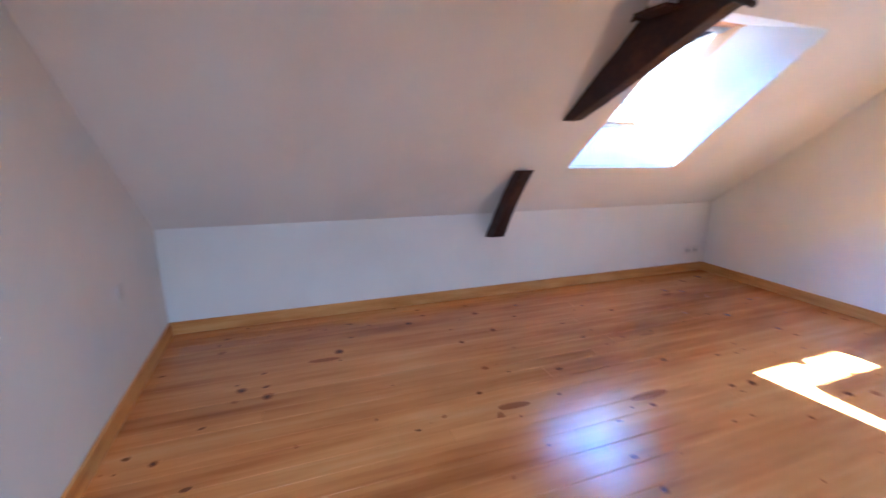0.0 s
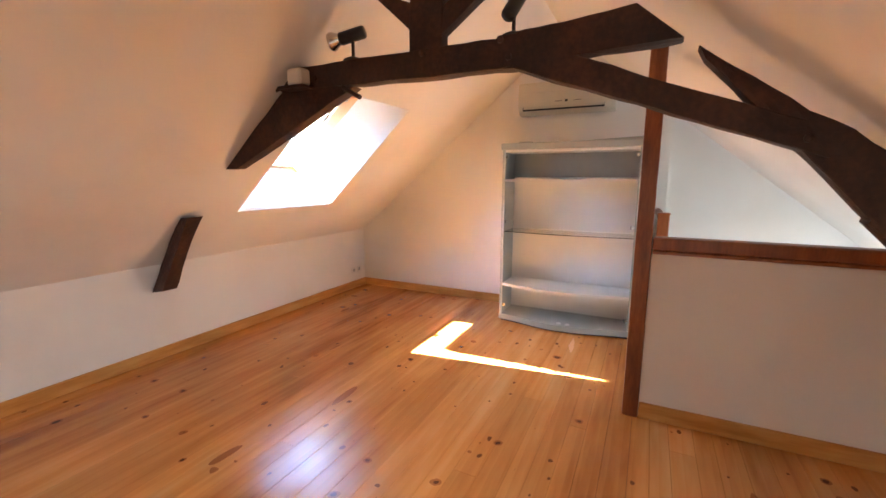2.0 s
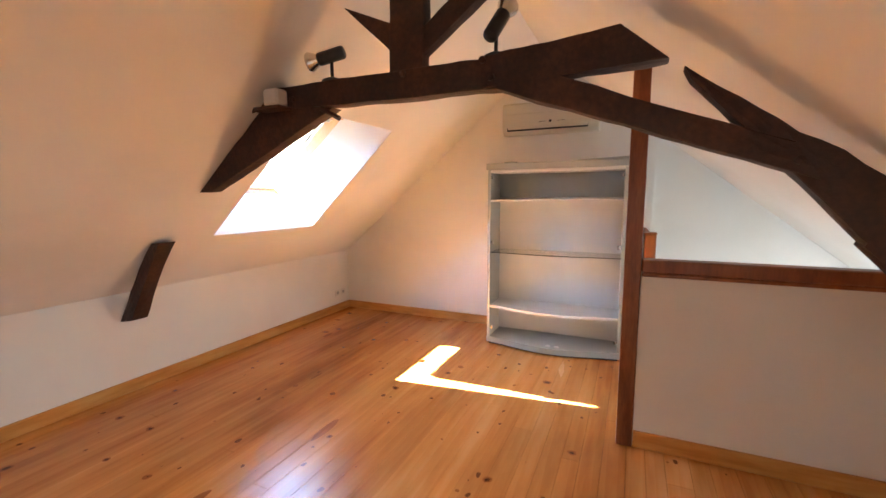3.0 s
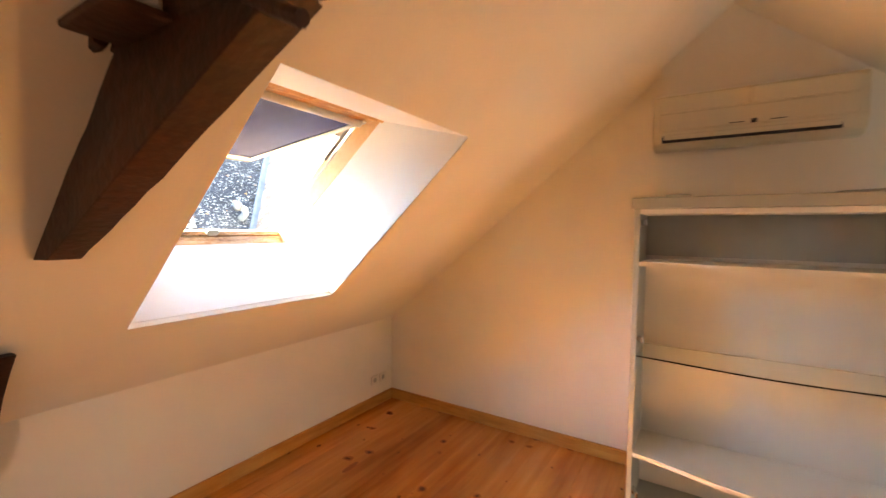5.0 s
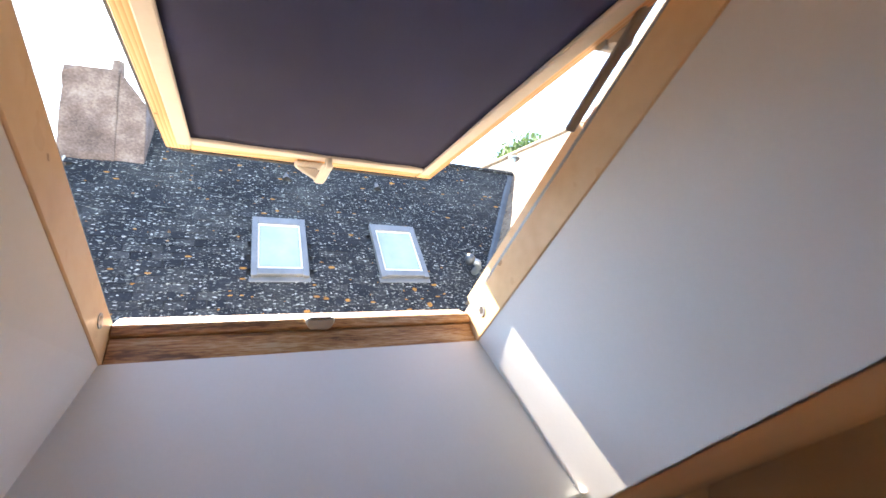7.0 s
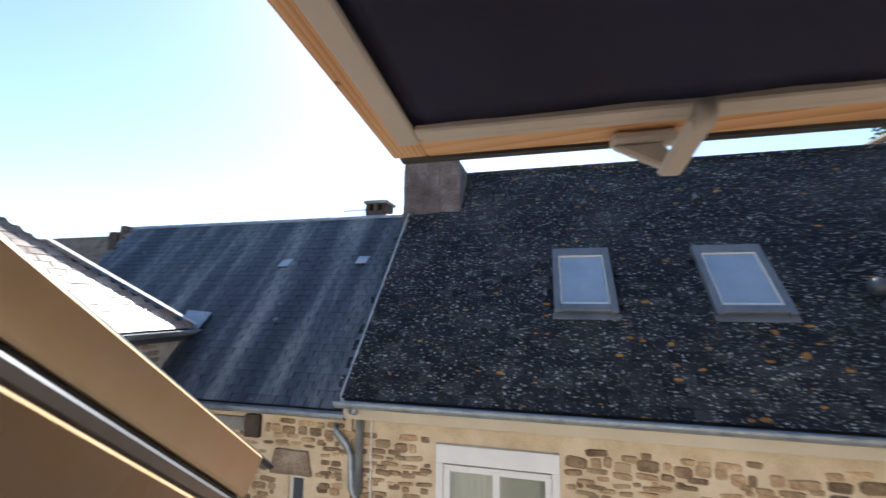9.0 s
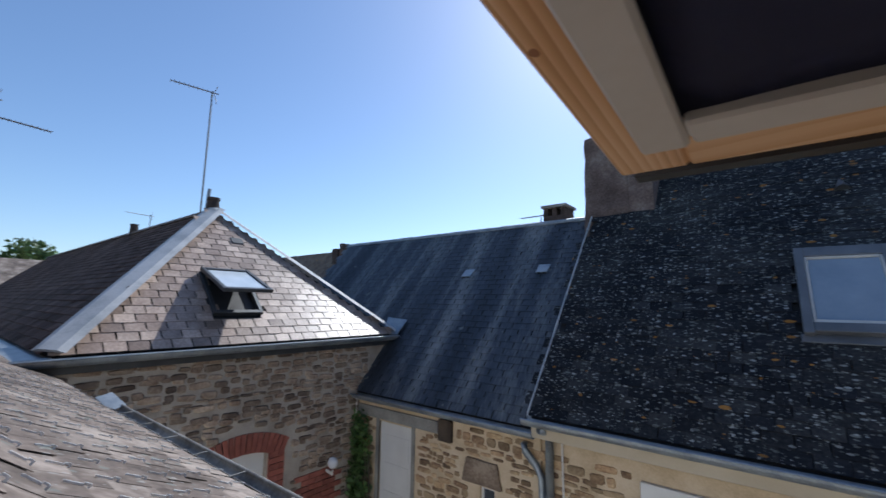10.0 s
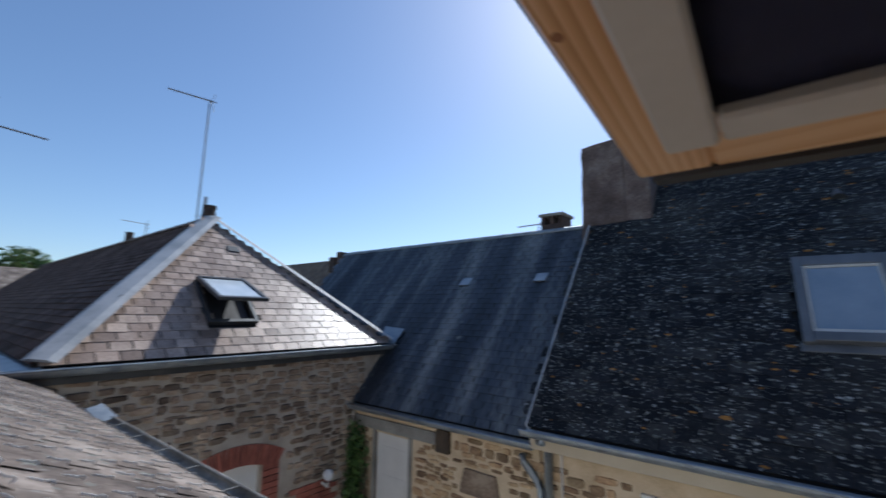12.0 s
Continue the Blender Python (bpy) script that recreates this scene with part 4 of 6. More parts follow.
def stone_variants(r, n=10):
    out = []
    for _ in range(n):
        k = 8
        ring = []
        for i in range(k):
            a = 2 * math.pi * (i + 0.5) / k
            sx = 0.5 * math.copysign(abs(math.cos(a)) ** 0.45, math.cos(a)) * r.uniform(0.82, 0.99)
            sz = 0.5 * math.copysign(abs(math.sin(a)) ** 0.45, math.sin(a)) * r.uniform(0.80, 0.99)
            ring.append((sx, sz))
        vs = [(x, 0.0, z) for x, z in ring] + [(x * 0.97, r.uniform(0.55, 0.8), z * 0.97) for x, z in ring] + [(x * 0.78, r.uniform(0.85, 1.1), z * 0.74) for x, z in ring]
        fs = [tuple(range(16, 24))]
        for a in (0, 8):
            fs += [(a + i, a + (i + 1) % 8, a + 8 + (i + 1) % 8, a + 8 + i) for i in range(8)]
        out.append((vs, fs))
    return out


def rubble(origin, ux, out, width, z0, z1, keep, r, hmin=0.07, hmax=0.17, wmin=0.10, wmax=0.38, depth=0.035):
    ux, out = Vector(ux), Vector(out)
    spots = []
    z = z0
    while z < z1:
        h = r.uniform(hmin, hmax)
        a = -r.uniform(0, 0.2)
        while a < width:
            w = r.uniform(wmin, wmax) * (0.6 + 2.2 * h)
            c = a + w / 2
            zz = z + h / 2 + r.uniform(-0.03, 0.03)
            if keep(c, zz, w / 2, h / 2):
                rot = r.uniform(-0.08, 0.08)
                X = (ux * math.cos(rot) + Vector((0, 0, 1)) * math.sin(rot))
                Z = (Vector((0, 0, 1)) * math.cos(rot) - ux * math.sin(rot))
                m = Matrix((X, out, Z)).transposed().to_4x4() @ Matrix.Diagonal((w * 0.93, depth * r.uniform(0.5, 1.15), h * r.uniform(0.82, 1.02), 1))
                m.translation = Vector(origin) + ux * c + Vector((0, 0, zz)) - out * 0.004
                spots.append(m)
            a += w
        z += h
    return spots


def gutter(name, p, q, out, r, parent, material=None, label=""):
    """A half-round gutter from p to q, open upwards, with brackets' bead."""
    b = bmesh.new()
    p, q, out = Vector(p), Vector(q), Vector(out).normalized()
    prof = [(math.cos(a), math.sin(a)) for a in [math.pi + math.pi * i / 10 for i in range(11)]]
    rows = []
    for c in (p, q):
        rows.append([b.verts.new(c + out * (x * r) + Vector((0, 0, z * r))) for x, z in prof] + [b.verts.new(c + out * (x * r * 0.93) + Vector((0, 0, z * r * 0.93))) for x, z in prof[::-1]])
    n = len(rows[0])
    for i in range(n):
        b.faces.new((rows[0][i], rows[0][(i + 1) % n], rows[1][(i + 1) % n], rows[1][i]))
    b.faces.new(rows[0])
    b.faces.new(rows[1][::-1])
    tube([p + out * r, q + out * r], 0.009, 8, b)
    return part(name, b, material or M_ZINC, parent, label or "weathered zinc gutter")


# ---- own roof ----
own = thing("house_roof", W(-4.5, -0.3, 0.55), "slate roof of the house itself with metal slate hooks", "roof")
RO = 0.550                       # slates above the plaster
SK = 0.30                        # below this the roof flares out to the gutter
EAVE = Vector((0, 0.89, 1.11))
KINK = W(0, SK, RO)
VK = Vector((0, KINK.y - EAVE.y, KINK.z - EAVE.z))
LK = VK.length
VK = VK.normalized()
HXL, HXR, HS0, HS1 = FXL - 0.085, FXR + 0.085, 0.36, FST + 0.08
OX0, OX1, OS1 = -9.5, 4.0, 3.56
b = bmesh.new()
for x0, x1, s0, s1 in ((OX0, HXL, SK, OS1), (HXR, OX1, SK, OS1), (HXL, HXR, HS1, OS1)):
    hexa(b, [W(x0, s0, RO - 0.03), W(x1, s0, RO - 0.03), W(x1, s1, RO - 0.03), W(x0, s1, RO - 0.03), W(x0, s0, RO - 0.01), W(x1, s0, RO - 0.01), W(x1, s1, RO - 0.01), W(x0, s1, RO - 0.01)])
k0, k1 = KINK - NRM * 0.01, EAVE - Vector((0, 0, 0.012))
prism([(OX0, k0.y, k0.z), (OX0, k1.y, k1.z), (OX0, k1.y, k1.z - 0.02), (OX0, k0.y, k0.z - 0.02)], (OX1 - OX0, 0, 0), 0, b)
part("roof_deck", b, M_LATH, own)
b = bmesh.new()
yb = W(0, OS1, RO).y
zb = W(0, OS1, RO).z
hexa(b, [(OX0, yb - 4.6, zb - 3.6), (OX1, yb - 4.6, zb - 3.6), (OX1, yb, zb - 0.02), (OX0, yb, zb - 0.02), (OX0, yb - 4.6, zb - 3.57), (OX1, yb - 4.6, zb - 3.57), (OX1, yb, zb), (OX0, yb, zb)])
part("back_slope", b, M_LATH, own)
# unseen wall, made white to throw light onto the courtyard walls
part("house_wall", box(OX0, OX1, 0.62, 0.76, GZ, EAVE.z - 0.02), M_REVEAL, own, "unseen wall of the house, white to bounce light")
r0 = random.Random(3)
own_keep = lambda a, b_: 0 < a < HXL - 0.04 - OX0 or (a > HXR + 0.14 - OX0 and a < 11.0) or (b_ > HS1 - SK and 0 < a < 11.0)
sp0 = slates(W(OX0, SK + 0.02, RO), (1, 0, 0), U, 11.0, OS1 - SK, 0.215, 0.11, own_keep, r0, 0.010, 0.40, 0.2)
sp0 += slates(EAVE + Vector((OX0, 0, 0)), (1, 0, 0), VK, 11.0, LK - 0.03, 0.215, 0.11, lambda a, b_: 0 < a < 11.0 and (b_ < LK - 0.14 or a < HXL - 0.1 - OX0 or a > HXR + 0.2 - OX0), r0, 0.010, 0.40, 0.2)
SLV = slate_variants(random.Random(5))
SLV_EVEN = slate_variants(random.Random(6), rag=0.35, jw=0.476)
scatter("slate", sp0, SLV_EVEN, M_SLATE0, own, "worn brown-grey slates in broken courses")
hv, hf = [], []
for m in sp0:
    if (m.translation - WINDOW_AT).length > 5.5:
        continue
    c, up = m.translation, m.col[1].to_3d().normalized()
    n3 = up.cross(Vector((1, 0, 0)))
    q = Matrix((Vector((1, 0, 0)), up, n3)).transposed().to_4x4() @ pose(0, 0, 0, 0, 0, r0.uniform(-18, 18))
    q.translation = c + n3 * 0.007
    for x0, x1, y0, y1, z0, z1 in ((-0.0018, 0.0018, 0.004, 0.050, -0.002, 0.003), (-0.0018, 0.0018, -0.007, 0.004, 0.002, 0.007), (-0.0018, 0.0018, -0.013, -0.007, -0.012, 0.006)):
        k = len(hv)
        hv.extend((q @ Vector(p))[:] for p in ((x0, y0, z0), (x1, y0, z0), (x1, y1, z0), (x0, y1, z0), (x0, y0, z1), (x1, y0, z1), (x1, y1, z1), (x0, y1, z1)))
        hf.extend(tuple(i + k for i in f) for f in ((0, 3, 2, 1), (4, 5, 6, 7), (0, 1, 5, 4), (1, 2, 6, 5), (2, 3, 7, 6), (3, 0, 4, 7)))
me = bpy.data.meshes.new("slate_hooks")
me.from_pydata(hv, [], hf)
me.materials.append(M_HOOK)
hooks = new("slate_hooks", me)
hooks.parent, hooks.matrix_parent_inverse = own, own.matrix_basis.inverted()
tagged(hooks, "small bright metal slate hooks", "", "", "stuff")
ge = EAVE
gutter("gutter", (-6.10, ge.y + 0.05, ge.z + 0.005), (2.0, ge.y + 0.05, ge.z + 0.005), (0, 1, 0), 0.038, own, M_OLDZINC, "stained zinc gutter of the slate roof")
part("gutter_end_flap", obox(Matrix.Translation((-6.15, ge.y + 0.03, ge.z + 0.035)) @ pose(0, 0, 0, 10, 25, 20), 0.20, 0.12, 0.006, 0.002), M_ZINC, own, "bent pale zinc flashing")
for i in range(14):
    x = -5.8 + 0.42 * i
    part("gutter_bracket", box(x - 0.006, x + 0.006, ge.y - 0.01, ge.y + 0.09, ge.z + 0.004, ge.z + 0.009), M_OLDZINC, own)
# zinc flashing round the window frame
for x0, x1, s0, s1 in ((FXL - 0.17, FXL - 0.09, 0.36, FST + 0.14),):
    b = bmesh.new()
    hexa(b, [W(x0, s0, RO + 0.005), W(x1, s0, RO + 0.005), W(x1, s1, RO + 0.005), W(x0, s1, RO + 0.005), W(x0, s0, RO + 0.022), W(x1, s0, RO + 0.03), W(x1, s1, RO + 0.03), W(x0, s1, RO + 0.022)])
    part("flashing", b, M_ALU, own, "grey window flashing")

# ---- facing house with the mossy roof ----
E3Y, E3Z, R3Y, R3Z, V3X, W3Y = 3.77, 0.645, 6.25, 3.815, -4.10, 3.95
V3 = Vector((0, R3Y - E3Y, R3Z - E3Z))
L3 = V3.length
V3 = V3.normalized()
VAL_B, VAL_T = 0.915, 3.62       # valley with the neighbouring roof, at eave and ridge
h3 = thing("facing_house", (-1.5, 4.2, GZ), "rubble stone house with dark mossy slate roof across the courtyard", "house")
b = bmesh.new()
o = [(V3X, E3Y, E3Z - 0.02), (VAL_B + 0.1, E3Y, E3Z - 0.02), (VAL_T + 0.1, R3Y, R3Z - 0.02), (V3X, R3Y, R3Z - 0.02)]
part("roof_deck", prism(o, (0, 0.03, -0.06)), M_LATH, h3)
part("back_slope", prism([(V3X, R3Y, R3Z - 0.03), (VAL_T + 3, R3Y, R3Z - 0.03), (VAL_T + 3, R3Y + 3, R3Z - 3.6), (V3X, R3Y + 3, R3Z - 3.6)], (0, 0, -0.05)), M_LATH, h3)
part("gable_wall", prism([(V3X + 0.03, W3Y + 0.06, GZ), (V3X + 0.03, W3Y + 0.06, 0.6), (V3X + 0.03, R3Y, R3Z - 0.12), (V3X + 0.03, R3Y + 2.9, 0.4), (V3X + 0.03, R3Y + 2.9, GZ)], (0.3, 0, 0)), M_MORTAR_G, h3)


def keep3(a, b_):
    return 0.0 < a < (VAL_B - V3X) + (VAL_T - VAL_B) * b_ / L3 - 0.03


r3 = random.Random(11)
sp3 = slates((V3X - 0.02, E3Y - 0.02, E3Z), (1, 0, 0), V3, VAL_T - V3X, L3, 0.205, 0.112, keep3, r3, 0.014, 0.60)


def off_window(m, wx0, wx1, b0, b1):
    b_ = (m.translation - Vector((0, E3Y, E3Z))).dot(V3)
    return not (wx0 < m.translation.x < wx1 and b0 < b_ + 0.1 < b1)


WINS3 = [(-1.825, -1.12, 0.0), (-0.14, 0.60, 0.0)]
for wx0, wx1, _ in WINS3:
    sp3 = [m for m in sp3 if off_window(m, wx0 + 0.02, wx1 - 0.02, 1.10, 2.08)]
scatter("slate", sp3, slate_variants(random.Random(8), rag=0.7, jw=0.497), M_SLATE3, h3, "dark slates crusted with pale and orange lichen")
rt = part("ridge_cap", tube([(V3X, R3Y, R3Z + 0.0), (VAL_T, R3Y, R3Z + 0.0)], 0.07, 8), M_SLATE3, h3)
part("verge_strip", prism([(V3X - 0.040, E3Y - 0.02, E3Z - 0.01), (V3X - 0.022, E3Y - 0.02, E3Z - 0.01), (V3X - 0.022, E3Y - 0.02, E3Z + 0.028), (V3X - 0.040, E3Y - 0.02, E3Z + 0.028)], V3 * L3), M_HIP, h3, "pale mortar verge")
gutter("gutter", (V3X - 0.05, E3Y - 0.06, E3Z - 0.015), (VAL_B, E3Y - 0.06, E3Z - 0.015), (0, -1, 0), 0.075, h3)
part("fascia", box(V3X - 0.02, VAL_B, E3Y + 0.02, E3Y + 0.05, E3Z - 0.22, E3Z - 0.03, 0.004), M_RENDER_B, h3, "weathered fascia board")


def plane3(x, b_, c=0.0):
    n = Vector((0, -V3.z, V3.y))
    return Vector((x, E3Y, E3Z)) + V3 * b_ + n * c


def p3box(x0, x1, b0, b1, c0, c1, material, name, parent, label="", bev=0.004):
    b = bmesh.new()
    hexa(b, [plane3(x0, b0, c0), plane3(x1, b0, c0), plane3(x1, b1, c0), plane3(x0, b1, c0), plane3(x0, b0, c1), plane3(x1, b0, c1), plane3(x1, b1, c1), plane3(x0, b1, c1)])
    if bev:
        bevel(b, bev)
    return part(name, b, material, parent, label)


for wx0, wx1, _ in WINS3:
    wn = p3box(wx0 + 0.02, wx1 - 0.02, 1.12, 2.06, -0.01, 0.05, M_DARKP, "window", h3, "grey-framed roof window")
    p3box(wx0, wx0 + 0.075, 1.08, 2.08, 0.02, 0.085, M_GREYFRAME, "frame", wn)
    p3box(wx1 - 0.075, wx1, 1.08, 2.08, 0.02, 0.085, M_GREYFRAME, "frame", wn)
    p3box(wx0 + 0.0755, wx1 - 0.0755, 1.96, 2.08, 0.02, 0.085, M_GREYFRAME, "frame", wn)
    p3box(wx0 + 0.0755, wx1 - 0.0755, 1.10, 1.19, 0.02, 0.085, M_GREYFRAME, "frame", wn)
    for q in ((wx0 + 0.076, wx0 + 0.096, 1.19, 1.96), (wx1 - 0.096, wx1 - 0.076, 1.19, 1.96), (wx0 + 0.097, wx1 - 0.097, 1.94, 1.96), (wx0 + 0.097, wx1 - 0.097, 1.191, 1.225)):
        p3box(*q, 0.045, 0.075, M_WRAIL, "sash", wn)
    p3box(wx0 + 0.097, wx1 - 0.097, 1.226, 1.939, 0.052, 0.058, M_SKYPANE, "pane", wn)
    p3box(wx0 - 0.02, wx1 + 0.02, 1.02, 1.10, 0.012, 0.032, M_GREYFRAME, "flashing", wn)
# roof vents
for x in (-1.33, 0.19):
    b = bmesh.new()
    base = plane3(x, 2.98, 0.02)
    prof = [(-0.075, 0.0), (0.075, 0.0), (0.05, 0.055), (0.0, 0.085), (-0.05, 0.055)]
    nn = Vector((0, -V3.z, V3.y))
    lo = [b.verts.new(base + Vector((px, 0, 0)) + nn * pz) for px, pz in prof]
    tipv = b.verts.new(plane3(x, 3.2, 0.02))
    b.faces.new(lo)
    for i in range(5):
        b.faces.new((lo[i], tipv, lo[(i + 1) % 5]))
    part("roof_vent", b, M_DARKZINC, h3, "dark hooded roof vent")
ve = part("vent_pipe", tube([plane3(1.45, 1.22, 0.0), plane3(1.45, 1.22, 0.16), plane3(1.42, 1.25, 0.22), plane3(1.32, 1.28, 0.24)], 0.055, 12), M_ZINC, h3, "grey vent elbow", smooth=True)
part("vent_cap", lathe([(0.0, -0.09), (0.06, -0.07), (0.085, 0.0), (0.06, 0.07), (0.0, 0.09)], Matrix.Translation(plane3(1.28, 1.29, 0.25)), 14), M_DARKZINC, ve, smooth=True)
# big cement-rendered chimney on the gable
ch = part("chimney", hewn([(-4.25, 5.60, 2.5), (-3.57, 5.60, 2.5), (-3.57, 6.33, 2.5), (-4.25, 6.33, 2.5)], [(-4.235, 5.62, 4.236), (-3.604, 5.62, 4.290), (-3.604, 6.31, 4.290), (-4.235, 6.31, 4.236)], 0.022, 0.10, 4), M_CHIM, h3, "weathered brown-grey rendered chimney stack")
part("chimney_shoulder", hewn([(-3.60, 5.615, 2.9), (-3.245, 5.615, 2.9), (-3.245, 6.32, 2.9), (-3.60, 6.32, 2.9)], [(-3.60, 5.625, 4.285), (-3.262, 5.625, 3.860), (-3.262, 6.31, 3.860), (-3.60, 6.31, 4.285)], 0.014, 0.12, 6), M_CHIM, ch)
part("chimney_pot", lathe([(0.075, 4.24), (0.08, 4.27), (0.072, 4.405), (0.078, 4.43), (0.06, 4.43)], Matrix.Translation((-3.64, 5.71, 0)), 14), M_CHIM, ch)
# ---- low slate roof beside the facing house ----
E2Y, E2Z, R2Y, R2Z, X2A, X2B = 3.90, 0.435, 6.30, 3.12, -10.25, -4.14
V2 = Vector((0, R2Y - E2Y, R2Z - E2Z))
L2 = V2.length
V2 = V2.normalized()
N2 = Vector((0, -V2.z, V2.y))
h2 = thing("low_house", (-5.6, 4.2, GZ), "rubble stone outbuilding with blue-grey slate roof and zinc gutter", "house")
part("roof_deck", prism([(X2A, E2Y, E2Z - 0.02), (X2B + 0.05, E2Y, E2Z - 0.02), (X2B + 0.05, R2Y, R2Z - 0.02), (X2A, R2Y, R2Z - 0.02)], (0, 0.03, -0.06)), M_LATH, h2)
part("back_slope", prism([(X2A, R2Y, R2Z - 0.03), (X2B, R2Y, R2Z - 0.03), (X2B, R2Y + 2.6, 0.4), (X2A, R2Y + 2.6, 0.4)], (0, 0, -0.05)), M_LATH, h2)
r2 = random.Random(21)
sp2 = slates((X2A, E2Y - 0.03, E2Z), (1, 0, 0), V2, X2B - X2A, L2, 0.20, 0.108, lambda a, b_: 0 < a < X2B - X2A, r2, 0.008, 0.60)
scatter("slate", sp2, SLV_EVEN, M_SLATE2, h2, "blue-grey slates in regular courses")
part("ridge_strip", tube([(X2A, R2Y, R2Z + 0.015), (X2B, R2Y, R2Z + 0.015)], 0.05, 8), M_ZINC, h2, "pale zinc ridge")
gutter("gutter", (-7.0, E2Y - 0.07, E2Z - 0.03), (X2B + 0.02, E2Y - 0.07, E2Z - 0.03), (0, -1, 0), 0.07, h2)


def plane2(x, b_, c=0.0):
    return Vector((x, E2Y, E2Z)) + V2 * b_ + N2 * c


for x, b_ in ((-6.1, 2.42), (-4.75, 2.46)):
    b = bmesh.new()
    hexa(b, [plane2(x - 0.10, b_ - 0.1, 0.02), plane2(x + 0.10, b_ - 0.1, 0.02), plane2(x + 0.10, b_ + 0.1, 0.02), plane2(x - 0.10, b_ + 0.1, 0.02),
             plane2(x - 0.09, b_ - 0.1, 0.06), plane2(x + 0.09, b_ - 0.1, 0.06), plane2(x + 0.09, b_ + 0.1, 0.03), plane2(x - 0.09, b_ + 0.1, 0.03)])
    bevel(b, 0.004)
    vent = part("roof_vent", b, M_ZINC, h2, "small zinc roof vent")
    for i in (-1, 1):
        b = bmesh.new()
        a = x + 0.04 * i
        hexa(b, [plane2(a - 0.03, b_ - 0.104, 0.03), plane2(a + 0.03, b_ - 0.104, 0.03), plane2(a + 0.03, b_ - 0.099, 0.03), plane2(a - 0.03, b_ - 0.099, 0.03),
                 plane2(a - 0.03, b_ - 0.104, 0.052), plane2(a + 0.03, b_ - 0.104, 0.052), plane2(a + 0.03, b_ - 0.099, 0.052), plane2(a - 0.03, b_ - 0.099, 0.052)])
        part("slot", b, M_DARKP, vent)
# brick chimney behind the ridge
cb = part("chimney", box(-5.20, -4.80, 6.55, 6.95, 2.6, 3.33), M_CHIMBRICK, h2, "small brick chimney with open top")
for x in (-5.20, -5.04, -4.88):
    part("brick_pier", box(x, x + 0.08, 6.55, 6.95, 3.33, 3.47, 0.004), M_CHIMBRICK, cb)
part("cap_slab", box(-5.23, -4.77, 6.5, 7.0, 3.47, 3.52, 0.006), M_RENDER_C, cb)

# walls facing the courtyard, one wall plane for both houses
r4 = random.Random(31)
STV = stone_variants(random.Random(33))
HOLES = [(-6.60, -5.86, -3.5, 0.13), (-4.92, -4.60, -1.15, -0.32), (-5.10, -4.54, -0.36, -0.06), (-3.12, -1.80, -2.2, 0.24), (-6.98, -5.42, 0.10, 0.27), (-5.46, -5.24, 0.02, 0.30)]


def wall_keep(c, z, hw, hh):
    x = c - 7.0
    return not any(x + hw > a and x - hw < b_ and z + hh > z0 and z - hh < z1 for a, b_, z0, z1 in HOLES) and z + hh < (0.36 if x < -4.1 else 0.30)


def wall_with_holes(x0, x1, z0, z1, y0, y1, holes):
    b = bmesh.new()
    xs = sorted({x0, x1, *[q for h in holes for q in h[:2] if x0 < q < x1]})
    zs = sorted({z0, z1, *[q for h in holes for q in h[2:] if z0 < q < z1]})
    for a, c in zip(xs, xs[1:]):
        for d, e in zip(zs, zs[1:]):
            mx, mz = (a + c) / 2, (d + e) / 2
            if not any(h[0] < mx < h[1] and h[2] < mz < h[3] for h in holes):
                box(a, c, y0, y1, d, e, 0, b)
    bmesh.ops.remove_doubles(b, verts=b.verts, dist=1e-4)
    return b


OPEN = [(-6.54, -5.92, GZ, 0.07), (-4.86, -4.66, -1.1, -0.36), (-3.05, -1.86, -2.1, 0.03)]
wl2 = part("wall", wall_with_holes(-7.3, X2B + 0.04, GZ, 0.40, W3Y, W3Y + 0.3, OPEN), M_MORTAR, h2, "lime mortar wall with warm rubble stones")
wl3 = part("wall", wall_with_holes(X2B + 0.041, 2.9, GZ, 0.60, W3Y, W3Y + 0.3, OPEN), M_MORTAR, h3, "lime mortar wall with warm rubble stones")
spw = rubble((-7.0, W3Y, 0), (1, 0, 0), (0, -1, 0), 9.3, -2.6, 0.34, wall_keep, r4, 0.045, 0.120, 0.08, 0.34, 0.022)
scatter("stone", [m for m in spw if m.translation.x < X2B], STV, M_STONE, wl2, "warm brown rubble stones set in mortar")
scatter("stone", [m for m in spw if m.translation.x >= X2B and r4.random() < 0.9], STV, M_STONE, wl3, "warm brown rubble stones set in mortar")
# blank door and its grey frame
dr = part("door", box(-6.54, -5.92, W3Y + 0.03, W3Y + 0.07, GZ, 0.06, 0.004), M_WHITEP, h2, "flat white painted door")
for z in (-0.25, -0.62, -0.99):
    part("door_panel", box(-6.46, -6.0, W3Y + 0.024, W3Y + 0.0295, z - 0.15, z + 0.15, 0.004), M_WHITEP, dr)
part("lintel", box(-6.97, -5.44, W3Y - 0.03, W3Y + 0.02, 0.10, 0.25, 0.006), M_RENDER_C, h2, "grey cement lintel")
part("door_jamb", box(-5.92, -5.865, W3Y - 0.02, W3Y + 0.029, GZ, 0.098, 0.005), M_RENDER_C, h2)
part("door_jamb", box(-6.595, -6.54, W3Y - 0.02, W3Y + 0.029, GZ, 0.098, 0.005), M_RENDER_C, h2)
